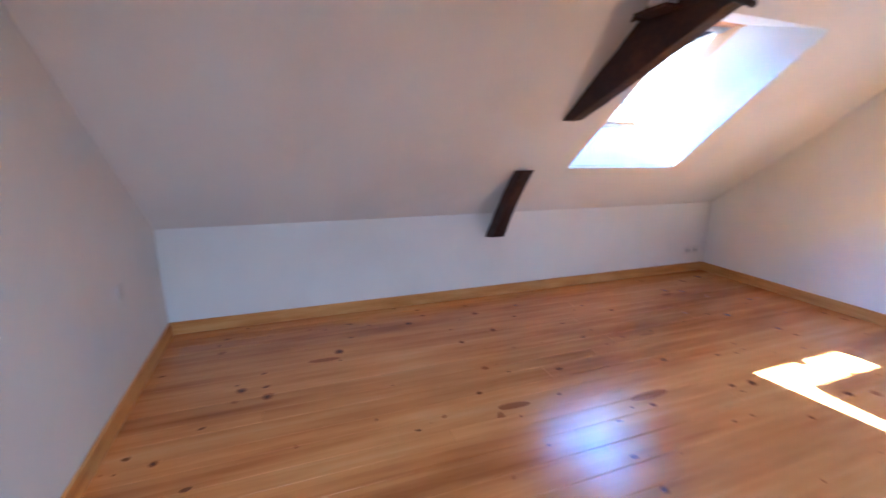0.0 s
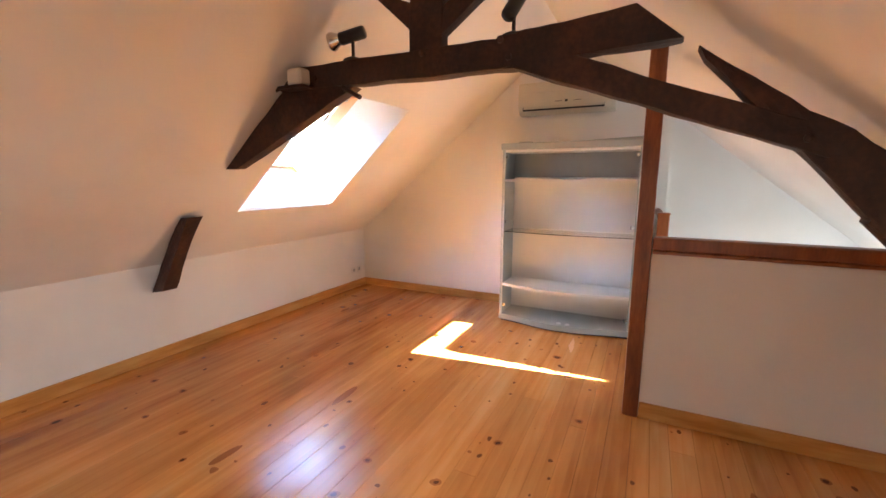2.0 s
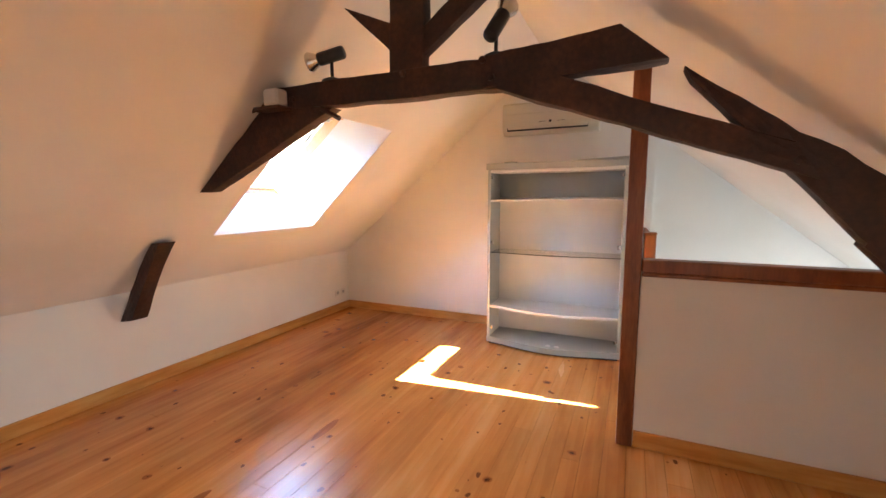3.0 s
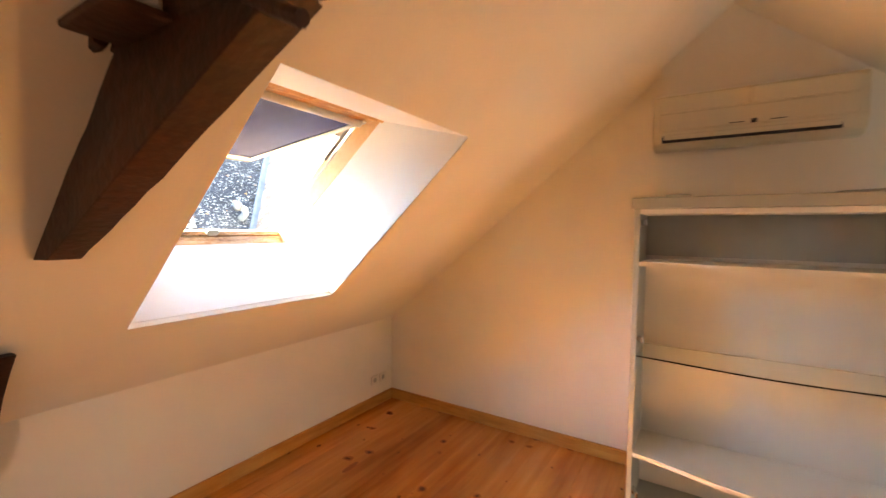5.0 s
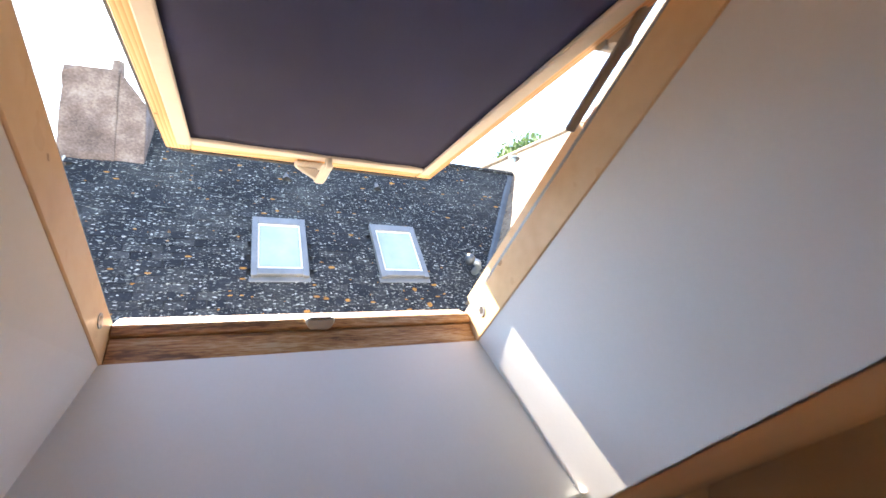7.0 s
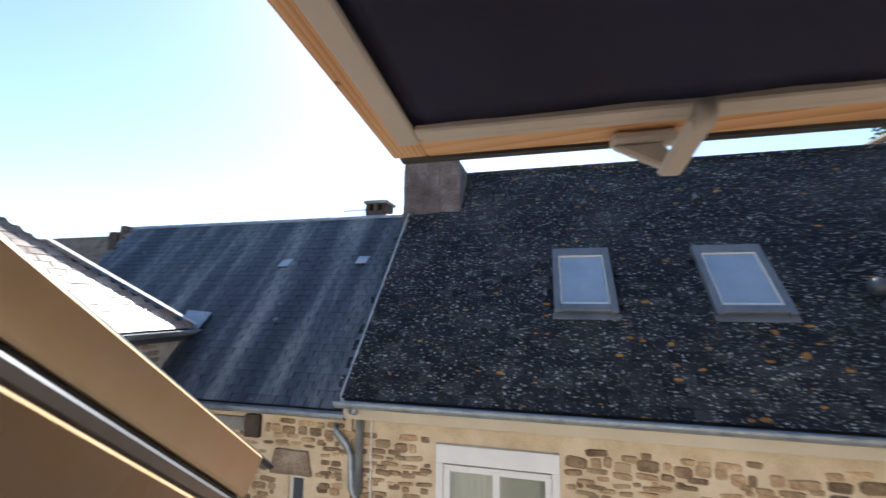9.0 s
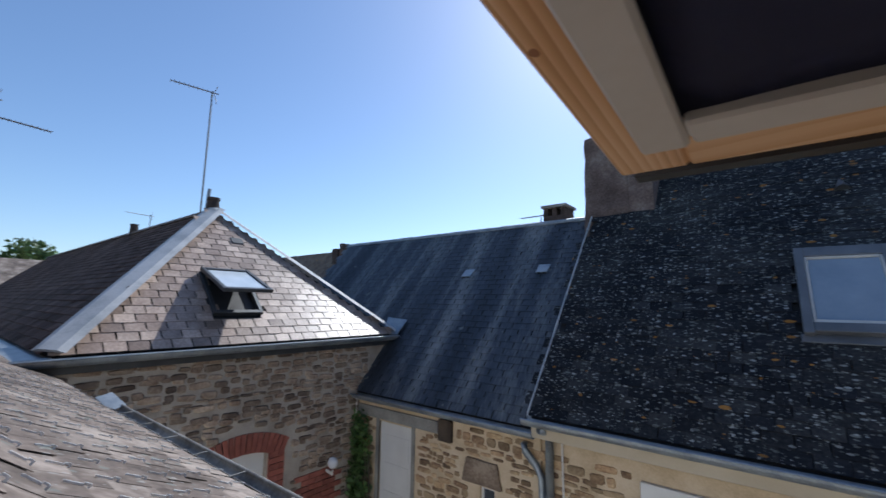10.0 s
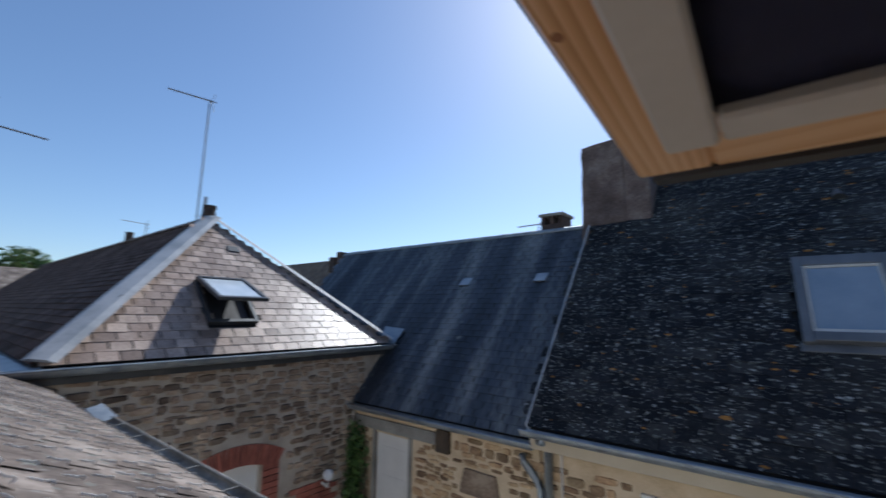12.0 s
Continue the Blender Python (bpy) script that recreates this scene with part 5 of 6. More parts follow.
part("beam_end", hewn([(-5.45, W3Y - 0.05, 0.03), (-5.25, W3Y - 0.05, 0.03), (-5.25, W3Y - 0.05, 0.29), (-5.45, W3Y - 0.05, 0.29)], [(-5.45, W3Y + 0.02, 0.03), (-5.25, W3Y + 0.02, 0.03), (-5.25, W3Y + 0.02, 0.29), (-5.45, W3Y + 0.02, 0.29)], 0.012, 0.03), M_BARK, h2, "weathered timber block")
part("lintel_stone", hewn([(-5.09, W3Y - 0.035, -0.34), (-4.56, W3Y - 0.035, -0.34), (-4.62, W3Y - 0.035, -0.07), (-5.03, W3Y - 0.035, -0.07)], [(-5.09, W3Y + 0.02, -0.34), (-4.56, W3Y + 0.02, -0.34), (-4.62, W3Y + 0.02, -0.07), (-5.03, W3Y + 0.02, -0.07)], 0.02, 0.03), M_STONE_G, h2, "large dark lintel stone")
sw = part("window", box(-4.86, -4.66, W3Y + 0.06, W3Y + 0.09, -1.1, -0.36), M_PANE, h2, "small narrow window")
for q in ((-4.86, -4.83, -1.1, -0.36), (-4.69, -4.66, -1.1, -0.36), (-4.829, -4.691, -0.39, -0.36)):
    part("frame", box(q[0], q[1], W3Y + 0.04, W3Y + 0.075, q[2], q[3], 0.003), M_WHITEP, sw)
# the white casement under the mossy roof
cw = part("window", box(-3.05, -1.86, W3Y + 0.10, W3Y + 0.12, -2.1, 0.03), M_CURTAIN, h3, "white casement window with net curtain")
part("lintel_board", box(-3.10, -1.82, W3Y - 0.035, W3Y + 0.05, 0.03, 0.21, 0.006), M_WHITEP, cw, "white painted lintel board")
for x0, x1 in ((-3.10, -3.02), (-1.90, -1.82)):
    part("frame", box(x0, x1, W3Y - 0.03, W3Y + 0.05, -2.1, 0.0295, 0.004), M_WHITEP, cw)
for x0, x1 in ((-3.02, -2.95), (-2.50, -2.42), (-1.97, -1.90)):
    part("casement_stile", box(x0, x1, W3Y + 0.0, W3Y + 0.05, -2.1, -0.02, 0.004), M_WHITEP, cw)
part("casement_rail", box(-3.02, -1.90, W3Y + 0.005, W3Y + 0.045, -0.06, 0.005, 0.004), M_WHITEP, cw)
for x0, x1 in ((-2.95, -2.50), (-2.42, -1.97)):
    pn = part("pane", box(x0, x1, W3Y + 0.028, W3Y + 0.034, -2.1, -0.06), M_GLASS, cw)
    pn.visible_shadow = False
# rain pipes
for name, pts, rr in (("downspout", [(-4.22, E2Y - 0.08, 0.34), (-4.22, E2Y - 0.06, 0.26), (-4.12, W3Y - 0.06, 0.12), (-4.06, W3Y - 0.06, 0.02), (-4.05, W3Y - 0.06, -0.3), (-3.98, W3Y - 0.06, -0.4), (-3.97, W3Y - 0.06, GZ)], 0.038),
                      ("downspout", [(-3.97, E3Y - 0.06, 0.54), (-3.97, W3Y - 0.06, 0.42), (-3.97, W3Y - 0.06, -0.35)], 0.042)):
    part(name, tube(pts, rr, 12), M_ZINC, h3, "grey zinc downspout", smooth=True)
part("cable", tube([(-3.85, W3Y - 0.02, 0.40), (-3.84, W3Y - 0.02, -0.6), (-3.84, W3Y - 0.02, -3.0)], 0.010, 6), M_WHITEP, h3, "thin white cable")
part("cable", tube([(-6.96, E2Y - 0.03, 0.34), (-6.96, W3Y - 0.05, -0.4), (-6.96, W3Y - 0.05, -3.0)], 0.010, 6), M_WHITEP, h2, "thin white cable")

# ---- hipped house ----
HX, HZ, HYA, HYB = -7.0, 1.31, 0.35, 4.72
APX = Vector((-8.72, 2.46, 3.14))
h1 = thing("hipped_house", (-7.6, 2.4, GZ), "rubble stone house with hipped slate roof and brick window arch", "house")
part("roof_deck", prism([(HX, HYA, HZ), (HX, HYB, HZ), APX], (-0.05, 0, -0.05)), M_LATH, h1)
FARX = -21.0
part("roof_deck", prism([(HX, HYA, HZ), APX, (FARX, APX.y, APX.z), (FARX, HYA, HZ)], (0, 0.04, -0.05)), M_LATH, h1)
part("roof_deck", prism([(HX, HYB, HZ), APX, (FARX, APX.y, APX.z), (FARX, HYB, HZ)], (0, -0.04, -0.05)), M_SLATE2, h1)
VF = Vector((APX.x - HX, 0, APX.z - HZ))
LF = VF.length
VF = VF.normalized()
r1 = random.Random(41)


def keep_front(a, b_):
    t = b_ / LF
    return HYA + (APX.y - HYA) * t - 0.02 < HYA + a < HYB + (APX.y - HYB) * t - 0.07


SKY1 = (1.86, 2.50, 0.42, 1.12)      # open roof window: y, up the slope
spf = [m for m in slates((HX + 0.03, HYA, HZ + 0.012), (0, 1, 0), VF, HYB - HYA, LF, 0.20, 0.115, keep_front, r1, 0.008, 0.60, 0.5)
       if not (SKY1[0] + 0.03 < m.translation.y < SKY1[1] - 0.03 and SKY1[2] < (m.translation - Vector((HX, 0, HZ))).dot(VF) + 0.1 < SKY1[3])]
scatter("slate", spf, SLV_EVEN, M_SLATE1, h1, "slates with the sun's glare put into their pale grey")
VS = Vector((0, APX.y - HYA, APX.z - HZ))
LS = VS.length
VS = VS.normalized()
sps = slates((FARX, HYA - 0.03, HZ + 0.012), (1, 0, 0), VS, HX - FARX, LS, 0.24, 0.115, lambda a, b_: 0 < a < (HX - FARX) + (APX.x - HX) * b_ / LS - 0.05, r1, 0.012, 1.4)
scatter("slate", sps, SLV_EVEN, M_SLATE1S, h1, "slates with the slope's shade put into their brown-grey")


def strip(a, c, w, th, n):
    a, c, n = Vector(a), Vector(c), Vector(n).normalized()
    d = (c - a).normalized()
    s = d.cross(n).normalized() * w
    b = bmesh.new()
    hexa(b, [a - s, c - s, c + s, a + s, a - s * 0.55 + n * th, c - s * 0.55 + n * th, c + s * 0.55 + n * th, a + s * 0.55 + n * th])
    return b


for y0 in (HYA, HYB):
    c0 = Vector((HX + 0.02, y0, HZ + 0.05))
    part("hip_strip", strip(c0, APX + Vector((0, 0, 0.06)), 0.15 if y0 == HYA else 0.10, 0.03, (0.5, -0.5 if y0 == HYA else 0.5, 0.8)), M_HIP, h1, "pale zinc hip strip")
part("ridge_strip", strip(APX + Vector((0, 0, 0.02)), (FARX, APX.y, APX.z + 0.02), 0.08, 0.05, (0, 0, 1)), M_SLATE0, h1)
part("fascia", box(HX - 0.02, HX + 0.03, HYA - 0.1, HYB - 0.1, HZ - 0.15, HZ - 0.03, 0.004), M_DARKZINC, h1)
gutter("gutter", (HX + 0.09, HYA - 0.25, HZ - 0.01), (HX + 0.09, HYB, HZ - 0.01), (1, 0, 0), 0.07, h1)
part("corner_flashing", prism([(HX - 0.15, HYB - 0.12, HZ), (HX + 0.16, HYB - 0.12, HZ), (HX + 0.16, HYB + 0.12, HZ + 0.22), (HX - 0.25, HYB + 0.12, HZ + 0.25)], (0, 0, 0.012)), M_ZINC, h1, "folded pale zinc corner flashing")
part("valley_sheet", prism([(HX + 0.15, HYA - 0.32, HZ - 0.06), (HX + 0.1, HYA + 0.02, HZ - 0.01), (-14, HYA + 0.02, HZ - 0.01), (-14, HYA - 0.32, HZ - 0.06)], (0, 0, 0.012)), M_ZINC, h1, "pale zinc valley gutter sheet")
# wall with brick-arched window
WY0, WY1, WZT = 1.90, 2.545, 0.02
hole1 = [(WY0, WY1, -1.4, 0.10)]


def yz_wall(y0, y1, z0, z1, x0, x1, holes):
    b = wall_with_holes(y0, y1, z0, z1, x0, x1, holes)
    b.transform(Matrix(((0, 1, 0, 0), (1, 0, 0, 0), (0, 0, 1, 0), (0, 0, 0, 1))))
    return b


wl1 = part("wall", yz_wall(-0.6, 4.9, GZ, HZ - 0.05, HX - 0.35, HX - 0.03, hole1), M_MORTAR_G, h1, "grey-brown rubble wall")
BR = (1.62, 2.86, 0.30)


def keep_w1(c, z, hw, hh):
    y = c - 0.6
    arch = BR[0] < y + hw and y - hw < BR[1] and z - hh < 0.33 - 0.16 * abs((y - 2.22) / 0.6)
    low = 2.95 < y < 3.7 and z < -0.35
    return not arch and not low and z + hh < HZ - 0.10


spl = rubble((HX - 0.03, -0.6, 0), (0, 1, 0), (1, 0, 0), 4.7, -1.6, HZ - 0.08, keep_w1, random.Random(43), 0.035, 0.095, 0.10, 0.36, 0.030)
scatter("stone", spl, STV, M_STONE_G, wl1, "grey-brown rubble stones")


def brick_mesh():
    b = box(-0.5, 0.5, 0.0, 1.0, -0.5, 0.5)
    vs = [v.co[:] for v in b.verts]
    b.verts.index_update()
    fs = [tuple(v.index for v in f.verts) for f in b.faces]
    b.free()
    return [(vs, fs)]


def brick_m(y, z, w, h, rot=0.0):
    Y, Z = Vector((0, math.cos(rot), math.sin(rot))), Vector((0, -math.sin(rot), math.cos(rot)))
    m = Matrix((Y, Vector((1, 0, 0)), Z)).transposed().to_4x4() @ Matrix.Diagonal((w, rnd.uniform(0.020, 0.032), h, 1))
    m.translation = (HX - 0.032, y, z)
    return m


bricks = []
for i in range(17):
    a = radians(-27 + 54 * i / 16)
    bricks.append(brick_m(2.22 + 1.18 * math.sin(a), -0.98 + 1.16 * math.cos(a), 0.058, 0.22, -a))
for j in range(24):
    z = -0.02 - 0.07 * j
    for y0, w in ((2.56, 0.22 if j % 2 else 0.12), (1.885 - (0.22 if j % 2 else 0.12), 0.22 if j % 2 else 0.12)):
        bricks.append(brick_m(y0 + w / 2, z, w - 0.008, 0.060, rnd.uniform(-0.02, 0.02)))
    if not j % 2:
        bricks.append(brick_m(2.73, z, 0.09, 0.060))
for j in range(12):
    for i in range(3):
        bricks.append(brick_m(3.06 + 0.22 * i + 0.11 * (j % 2), -0.42 - 0.07 * j, 0.21, 0.06, rnd.uniform(-0.02, 0.02)))
scatter("brick", bricks, brick_mesh(), M_BRICK, wl1, "red bricks")
ww = part("window", box(HX - 0.16, HX - 0.14, WY0, WY1, -1.4, 0.10), M_PANE, h1, "white window under the brick arch")
part("shutter_box", box(HX - 0.14, HX - 0.09, WY0, WY1, -0.28, 0.10, 0.004), M_WHITEP, ww, "white roller shutter")
part("frame", box(HX - 0.139, HX - 0.07, WY1 - 0.05, WY1 - 0.001, -1.4, -0.281, 0.003), M_WHITEP, ww)
part("frame", box(HX - 0.139, HX - 0.07, 2.20, 2.26, -1.4, -0.281, 0.003), M_WHITEP, ww)
lampg = thing("globe_wall_lamp", (HX, 3.46, -0.33), "white glass globe lamp on the rubble wall", "lamp")
part("globe", lathe([(0.0, -0.07), (0.042, -0.06), (0.068, -0.02), (0.068, 0.02), (0.042, 0.06), (0.0, 0.07)], Matrix.Translation((HX + 0.10, 3.46, -0.30)), 18), M_LAMPGLASS, lampg, smooth=True)
part("bracket", tube([(HX - 0.02, 3.46, -0.42), (HX + 0.10, 3.46, -0.44), (HX + 0.10, 3.46, -0.39)], 0.02, 8), M_WHITEP, lampg)


# open roof window of the hipped house
def planeF(y, b_, c=0.0):
    n = Vector((VF.z, 0, -VF.x))
    return Vector((HX, y, HZ)) + VF * b_ + n * c


def fbox(y0, y1, b0, b1, c0, c1, material, name, parent, label="", tilt=0.0, bev=0.004):
    b = bmesh.new()
    hexa(b, [planeF(y0, b0, c0), planeF(y1, b0, c0), planeF(y1, b1, c0), planeF(y0, b1, c0), planeF(y0, b0, c1), planeF(y1, b0, c1), planeF(y1, b1, c1), planeF(y0, b1, c1)])
    if bev:
        bevel(b, bev)
    if tilt:
        piv = planeF(0, 1.12, 0.08)
        piv.y = 0
        b.transform(Matrix.Translation(piv) @ Matrix.Rotation(radians(tilt), 4, "Y") @ Matrix.Translation(-piv))
    return part(name, b, material, parent, label)


sk = fbox(SKY1[0], SKY1[1], SKY1[2], SKY1[3], -0.02, 0.01, M_DARKP, "window", h1, "open dark-framed roof window")
for q in ((SKY1[0], SKY1[0] + 0.05, SKY1[2], SKY1[3]), (SKY1[1] - 0.05, SKY1[1], SKY1[2], SKY1[3]), (SKY1[0] + 0.051, SKY1[1] - 0.051, SKY1[2], SKY1[2] + 0.05), (SKY1[0] + 0.051, SKY1[1] - 0.051, SKY1[3] - 0.05, SKY1[3])):
    fbox(*q, 0.01, 0.075, M_DARKZINC, "frame", sk)
    fbox(q[0], q[1], q[2], q[3], 0.08, 0.125, M_DARKZINC, "sash", sk, tilt=-24)
fbox(SKY1[0] + 0.05, SKY1[1] - 0.05, SKY1[2] + 0.05, SKY1[3] - 0.05, 0.10, 0.108, M_WHITEPANE, "pane", sk, "pane with the sky's glare painted white", tilt=-24)
fbox(2.50, 2.68, 1.78, 1.90, 0.03, 0.05, M_DARKZINC, "roof_vent", h1, "small slate vent")
part("chimney_pot", lathe([(0.11, 0), (0.085, 0.20), (0.10, 0.22), (0.10, 0.25)], Matrix.Translation(APX + Vector((-0.1, 0, 0.0))), 14), M_CHIMBRICK, h1, "dark chimney pot")
part("ridge_pipe", lathe([(0.09, 0), (0.075, 0.22), (0.09, 0.24)], Matrix.Translation((-12.4, APX.y, APX.z)), 12), M_CHIMBRICK, h1)


# ---- aerials and chimneys ----
def aerial(at, top, booms, label, rr=0.016):
    """A mast with yagi booms: (height, way, length, number of elements)."""
    at = Vector(at)
    an = thing("television_aerial", at, label, "aerial", "aerials on the roofs")
    tip = Vector((at.x, at.y + 0.02, top))
    part("mast", tube([at, tip], rr, 8), M_ANT, an)
    for z, way, ln, n in booms:
        way = Vector(way).normalized()
        a = Vector((at.x, at.y, z))
        bo = part("boom", tube([a - way * 0.12, a + way * ln], 0.010, 6), M_ANT, an)
        side = way.cross(Vector((0, 0, 1))).normalized()
        for i in range(n):
            c = a + way * (ln * (i + 1) / n)
            part("element", tube([c - side * 0.07, c + side * 0.07], 0.004, 5), M_ANT, bo)
        for sgn in (-1, 1):
            part("reflector", tube([a - way * 0.05, a - way * 0.10 + Vector((0, 0, 0.16 * sgn)) + side * 0.05], 0.006, 5), M_ANT, bo)
    return an


mast1 = aerial((-9.35, 2.50, 3.12), 5.36, [(5.34, (-0.35, -1, 0.08), 0.62, 9)], "tall steel television aerial on the hipped roof")
part("mast_stub", tube([(-9.2, 2.52, 3.1), (-9.2, 2.55, 3.62)], 0.03, 8), M_ANT, h1)
chm = thing("dark_chimney", (-9.75, -0.35, 0.9), "tall dark sooty brick chimney beyond the roof", "chimney")
part("chimney_shaft", hewn([(-10.0, -0.66, 0.9), (-9.6, -0.66, 0.9), (-9.6, -0.05, 0.9), (-10.0, -0.05, 0.9)], [(-9.95, -0.57, 2.90), (-9.62, -0.57, 2.90), (-9.62, -0.10, 2.90), (-9.95, -0.10, 2.90)], 0.03, 0.09, 2), M_CHIMBRICK, chm)
part("chimney_pot", lathe([(0.045, 2.88), (0.04, 3.05), (0.045, 3.07)], Matrix.Translation((-9.8, -0.14, 0)), 10), M_BRICK, chm)
mast2 = aerial((-9.5, -0.02, 1.55), 4.22, [(4.20, (-0.2, -1, 0.06), 0.60, 12), (3.98, (-0.1, 1, -0.02), 0.62, 12)], "rusty steel television aerial tied to the chimney")
aerial((-15.5, 0.03, 1.5), 5.1, [(5.05, (0.2, 1, 0), 0.5, 6)], "distant thin television aerial", 0.014)
aerial((-18, 4.42, 2.0), 4.7, [(4.65, (0.2, -1, 0), 0.7, 6)], "distant thin television aerial", 0.014)
mast5 = aerial((-5.35, 6.75, 3.0), 3.42, [(3.40, (-1, 0.2, 0.03), 0.45, 6)], "small television aerial behind the low roof", 0.010)

# ---- neighbouring house with the brown roof ----
h4 = thing("neighbour_house", (3.2, 3.0, GZ), "rendered house with lichened brown tile roof and clapboard cheek", "house")
KS = 1.16
VR = Vector((1, 0, KS)).normalized()
RX0, RZ0, RXT = 0.915, 0.62, 4.32
LR = (RXT - RX0) / VR.x
valx = lambda y: RX0 + (y - 3.77) / (R3Y - 3.77) * (VAL_T - VAL_B)


def keep4(a, b_):
    y = 14.0 - a
    x = RX0 + VR.x * b_
    if y > 3.9:
        return x > valx(y) - 0.02
    return x > 2.18


sp4 = slates((RX0, 14.0, RZ0 + 0.02), (0, -1, 0), VR, 17.0, LR, 0.19, 0.11, keep4, random.Random(51), 0.02, 0.12)
scatter("roof_tile", sp4, SLV, M_TILE4, h4, "brown roof tiles with lichen")
zr = lambda x: RZ0 + KS * (x - RX0)
part("roof_deck", prism([(2.2, 3.9, zr(2.2)), (2.2, -3, zr(2.2)), (RXT, -3, zr(RXT)), (RXT, 3.9, zr(RXT))], (0.03, 0, -0.05)), M_LATH, h4)
part("roof_deck", prism([(RX0, 3.9, zr(RX0)), (RXT, 3.9, zr(RXT)), (RXT, 14, zr(RXT)), (valx(6.9), 6.9, zr(valx(6.9)))], (0.03, 0, -0.05)), M_LATH, h4)
part("ridge_cap", tube([(RXT, -3, zr(RXT) + 0.02), (RXT, 14, zr(RXT) + 0.02)], 0.08, 8), M_TILE4, h4)
part("back_slope", prism([(RXT, -3, zr(RXT)), (RXT, 14, zr(RXT)), (RXT + 3, 14, zr(RXT) - 3), (RXT + 3, -3, zr(RXT) - 3)], (0, 0, -0.05)), M_LATH, h4)
part("wall", box(2.47, 2.8, -3, 3.93, GZ, 2.2), M_RENDER_B, h4, "smooth beige rendered wall")
part("cheek_wall", prism([(0.95, 3.93, 0.56), (2.2, 3.93, 2.02), (2.47, 3.93, 2.2), (2.47, 3.93, -0.4), (0.95, 3.93, -0.4)], (0, 0.05, 0)), M_LATH, h4)
part("valley_flashing", strip((VAL_B, 3.72, 0.64), (VAL_T, R3Y, R3Z + 0.02), 0.09, 0.012, (0.3, -0.4, 0.8)), M_DARKZINC, h4, "dark valley flashing")
part("verge_board", strip((0.93, 3.875, 0.60), (2.23, 3.875, 2.11), 0.05, 0.03, (0, -1, 0)), M_CLAP, h4, "pale verge board")
for i in range(24):
    z0 = 0.06 + 0.0825 * i
    xl = max(0.92, 0.95 + (z0 + 0.03 - 0.60) / KS)
    if xl > 2.4:
        break
    b = bmesh.new()
    xr = 2.475
    zt = z0 + 0.084
    xt = max(0.92, 0.95 + (zt - 0.60) / KS)
    hexa(b, [(xl, 3.868, z0), (xr, 3.868, z0), (xr, 3.93, z0), (xl, 3.93, z0), (min(xt, xr - 0.01), 3.905, zt), (xr, 3.905, zt), (xr, 3.93, zt), (min(xt, xr - 0.01), 3.93, zt)])
    part("clapboard", b, M_CLAP, h4)
gutter("gutter", (2.13, 3.95, zr(2.2) - 0.04), (2.13, -3, zr(2.2) - 0.04), (-1, 0, 0), 0.07, h4)
part("eave_board", box(2.2, 2.47, -3, 3.94, zr(2.2) - 0.16, zr(2.2) - 0.06, 0.004), M_WHITEP, h4, "pale eave soffit board")
part("vent_pipe", lathe([(0.07, -0.1), (0.07, 0.10), (0.11, 0.11), (0.11, 0.16), (0.0, 0.19)], Matrix.Translation((4.05, 6.7, zr(4.05))), 12), M_ZINC, h4, "dark roof cowl")

# ---- farther roofs ----
def plain_house(name, x0, x1, y0, y1, zw, zr_, along_x, wall_m, roof_m, label):
    h = thing(name, ((x0 + x1) / 2, (y0 + y1) / 2, GZ), label, "house")
    part("wall", box(x0, x1, y0, y1, GZ, zw), wall_m, h)
    if along_x:
        ym = (y0 + y1) / 2
        pts = [(x0 - 0.2, y0 - 0.3, zw), (x0 - 0.2, y1 + 0.3, zw), (x0 - 0.2, ym, zr_)]
        part("roof", prism(pts, (x1 - x0 + 0.4, 0, 0)), roof_m, h)
    else:
        xm = (x0 + x1) / 2
        pts = [(x0 - 0.3, y0 - 0.2, zw), (x1 + 0.3, y0 - 0.2, zw), (xm, y0 - 0.2, zr_)]
        part("roof", prism(pts, (0, y1 - y0 + 0.4, 0)), roof_m, h)
    return h


fh = plain_house("far_house", -46, -38, -6.4, -0.9, 5.9, 8.1, True, M_RENDER_B, M_SLATE1, "distant cream house with grey slate roof")
for y in (-2.2, -4.6):
    part("window", box(-37.99, -37.92, y - 0.5, y + 0.5, 2.9, 4.5), M_PANE, fh)
for y in (-2.1, -4.9):
    part("roof_window", box(-37.80, -37.72, y - 0.5, y + 0.5, 6.45, 7.0, 0.02), M_PANE, fh)
plain_house("far_house", -34, -26, -2.0, 5.4, 1.6, 3.75, False, M_RENDER_C, M_SLATE0, "low distant house with pale grey slate roof")
f3 = plain_house("far_house", -30, -20, 11.5, 17.0, 1.2, 4.7, True, M_RENDER_B, M_TILE4, "distant house with brown roof behind the slate ridge")
for i, (x, w, t) in enumerate(((-20.6, 0.5, 4.75), (-20.0, 0.35, 5.0), (-19.6, 0.3, 4.8))):
    part("chimney_pot", hewn([(x, 13.6, 3.5), (x + w, 13.6, 3.5), (x + w, 14.2, 3.5), (x, 14.2, 3.5)], [(x + 0.03, 13.6, t), (x + w - 0.03, 13.6, t), (x + w - 0.03, 14.2, t), (x + 0.03, 14.2, t)], 0.05, 0.2, i), M_CHIMBRICK, f3)


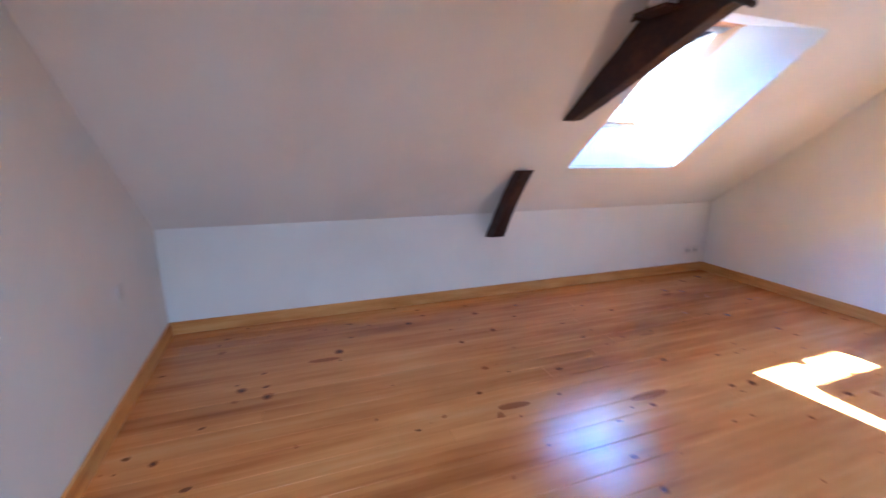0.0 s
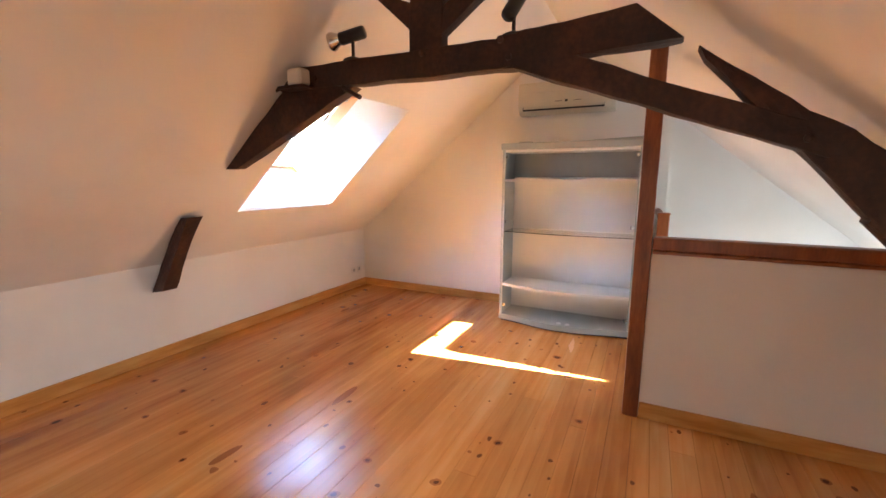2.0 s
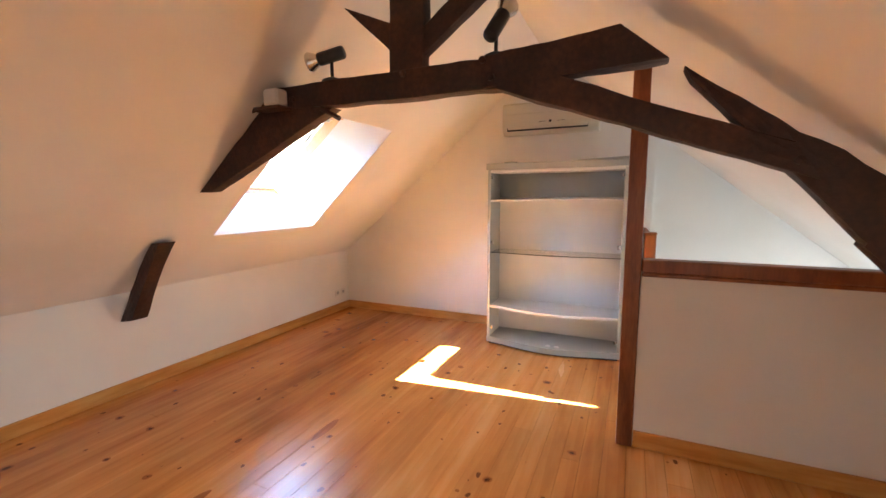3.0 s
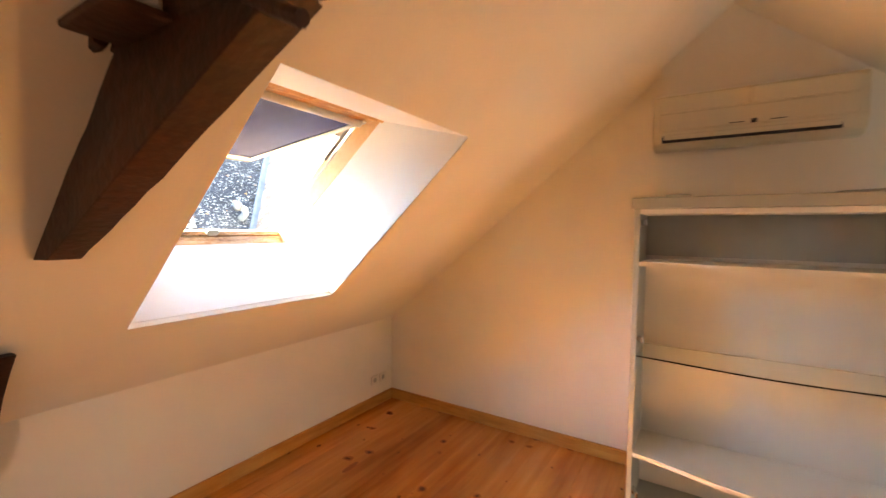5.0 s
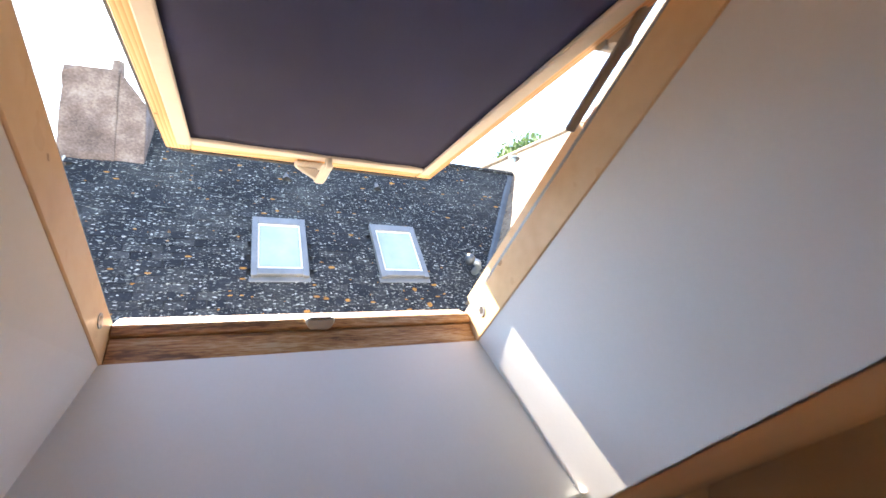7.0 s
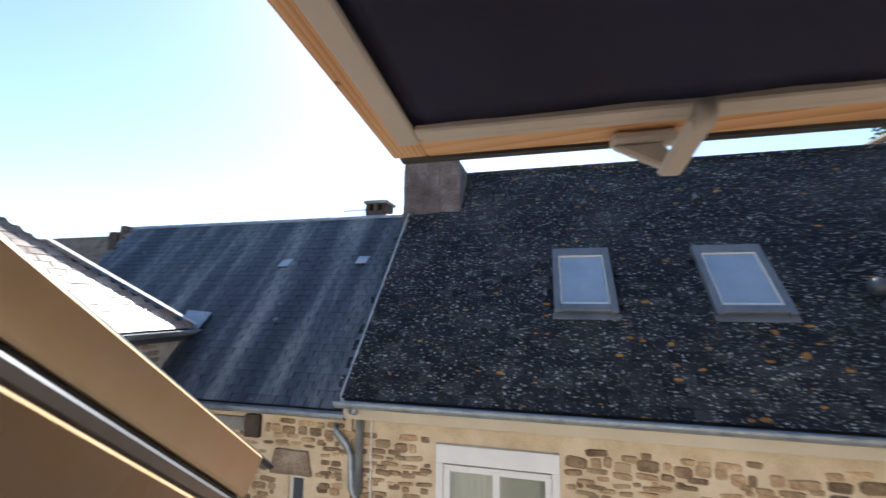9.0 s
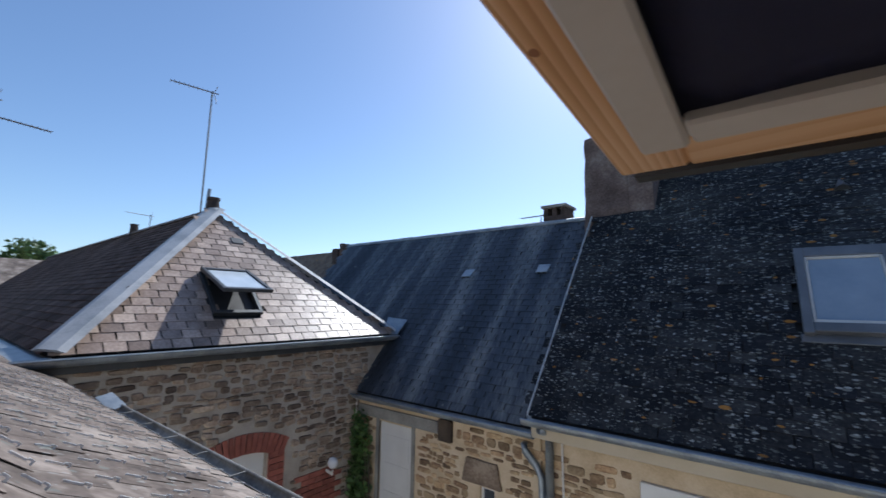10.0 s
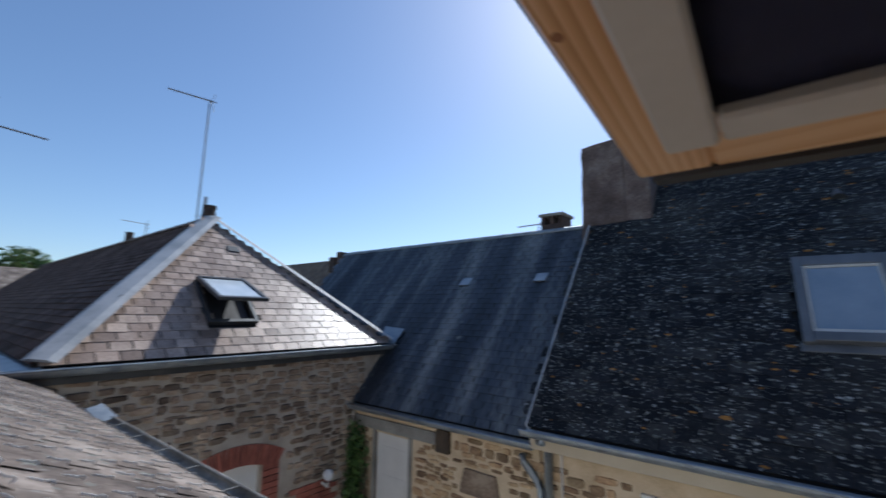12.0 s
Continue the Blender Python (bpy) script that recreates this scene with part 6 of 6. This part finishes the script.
# ---- trees and climber ----
def leaf_cloud(name, centre, radii, n, size, parent, seed, material=None):
    r = np.random.RandomState(seed)
    V, F = [], []
    lobes = [(r.uniform(-0.6, 0.6, 3) * radii, r.uniform(0.35, 0.6)) for _ in range(14)]
    for i in range(n):
        lc, lr = lobes[i % len(lobes)]
        d = r.normal(size=3)
        d /= np.linalg.norm(d)
        p = np.array(centre) + lc + d * lr * radii * r.uniform(0.55, 1.05)
        a, c = r.normal(size=3), r.normal(size=3)
        a /= np.linalg.norm(a)
        c = np.cross(a, c)
        c /= np.linalg.norm(c)
        s = size * r.uniform(0.6, 1.3)
        k = len(V)
        V += [tuple(p - a * s), tuple(p - c * s * 0.45), tuple(p + a * s), tuple(p + c * s * 0.45 + np.array([0, 0, s * 0.15]))]
        F.append((k, k + 1, k + 2, k + 3))
    me = bpy.data.meshes.new(name)
    me.from_pydata(V, [], F)
    me.materials.append(material or M_LEAF)
    ob = new(name, me)
    ob.parent, ob.matrix_parent_inverse = parent, parent.matrix_basis.inverted()
    return ob


def tree(x, y, crown_z, rad, label, seed, n=2600, leaf=0.22):
    t = thing("tree", (x, y, GZ), label, "tree")
    b = tube([(x, y, GZ), (x + 0.1, y, (GZ + crown_z) / 2), (x, y + 0.1, crown_z)], 0.35, 10, None, 0.12)
    rr = random.Random(seed)
    for i in range(7):
        a = 2 * math.pi * i / 7
        z = crown_z - rad[2] * rr.uniform(0.1, 0.9)
        tube([(x, y, z - 0.4), (x + 0.5 * rad[0] * math.cos(a), y + 0.5 * rad[1] * math.sin(a), z + 0.5 * rad[2])], 0.10, 6, b, 0.03)
    part("trunk", b, M_BARK, t)
    leaf_cloud("crown", (x, y, crown_z), np.array(rad), n, leaf, t, seed)


tree(-46.5, 5.0, 5.0, (2.4, 2.6, 1.7), "distant round green tree beyond the roofs", 1)
tree(14.8, 22.0, 10.2, (2.2, 2.2, 1.9), "bright green tree behind the brown roof", 2, 2200, 0.16)
iv = thing("climbing_plant", (-6.80, 3.80, GZ), "green climber growing up the wall corner", "plant")
b = bmesh.new()
for i in range(5):
    tube([(-6.85 + 0.05 * i, 3.86, GZ), (-6.8 + 0.06 * i, 3.84, -1.5), (-6.9 + 0.07 * i, 3.83, 0.1 - 0.12 * i)], 0.012, 5, b)
part("stems", b, M_BARK, iv)
leaf_cloud("leaves", (-6.76, 3.82, -0.55), np.array((0.22, 0.13, 0.75)), 900, 0.05, iv, 5)
leaf_cloud("leaves", (-6.70, 3.80, -2.2), np.array((0.30, 0.15, 1.2)), 700, 0.055, iv, 6)
# the houses in their true size and place round the courtyard
settle(h3, (-4.10, E3Y, E3Z), (-4.60, 4.93, 0.54), (1.21, 1.435, 1.269))
settle(h4, (-4.10, E3Y, E3Z), (-4.60, 4.93, 0.54), (1.21, 1.435, 1.269))
settle(h2, (X2B, E2Y, E2Z), (-4.63, 5.08, 0.35), (1.234, 1.217, 1.212))
settle(h1, (HX, HYA, HZ), (-8.10, 0.82, 1.31), (1.314, 1.174, 1.246))
for ob in (lampg, mast1):
    settle(ob, (HX, HYA, HZ), (-8.10, 0.82, 1.31), (1.314, 1.174, 1.246))
settle(iv, (X2B, E2Y, E2Z), (-4.63, 5.08, 0.35), (1.234, 1.217, 1.212))
settle(mast5, (X2B, E2Y, E2Z), (-4.63, 5.08, 0.35), (1.234, 1.217, 1.212))
settle(chm, (-9.75, -0.335, 2.9), (-11.60, -0.08, 3.27), (1.2, 1.15, 1.25))
settle(mast2, (-9.5, -0.02, 4.22), (-11.45, 0.26, 5.05), (1.25, 1.25, 1.25))
# ---- pine floor boards ----
fl = tagged(thing("floor", (-2.6, -2.5, -0.02), "varnished orange pine floorboards with dark knots", "floor", "", "structure"))
rf = random.Random(77)


def plank(x0, x1, y0, y1, zt):
    e = 0.0012
    V = [(x0, y0, zt - 0.022), (x1, y0, zt - 0.022), (x1, y1, zt - 0.022), (x0, y1, zt - 0.022),
         (x0, y0, zt - e), (x1, y0, zt - e), (x1, y1, zt - e), (x0, y1, zt - e),
         (x0 + e, y0 + e, zt), (x1 - e, y0 + e, zt), (x1 - e, y1 - e, zt), (x0 + e, y1 - e, zt)]
    F = [(0, 3, 2, 1), (8, 9, 10, 11)]
    for a in (0, 4):
        F += [(a + i, a + (i + 1) % 4, a + 4 + (i + 1) % 4, a + 4 + i) for i in range(4)]
    me = bpy.data.meshes.new("floorboard")
    me.from_pydata(V, [], F)
    me.materials.append(M_PINE)
    ob = new("floorboard", me)
    ob.parent, ob.matrix_parent_inverse = fl, fl.matrix_basis.inverted()


y = Y1 - 0.001
while y > Y0 + 0.02:
    w = rf.choice((0.098, 0.112, 0.125, 0.125, 0.14))
    y0 = max(Y0, y - w)
    xe = X1 if y0 > -3.50 else -1.90
    x = X0 - rf.uniform(0, 1.5)
    while x < xe:
        ln = rf.uniform(2.0, 4.4)
        a, c = max(X0, x), min(xe, x + ln)
        if xe - c < 0.25:
            c = xe
            ln = 9
        if c - a > 0.05:
            plank(a, c - 0.0008, y0 + 0.0006, y - 0.0006, rf.uniform(-0.0008, 0.0))
        x += ln
    y = y0
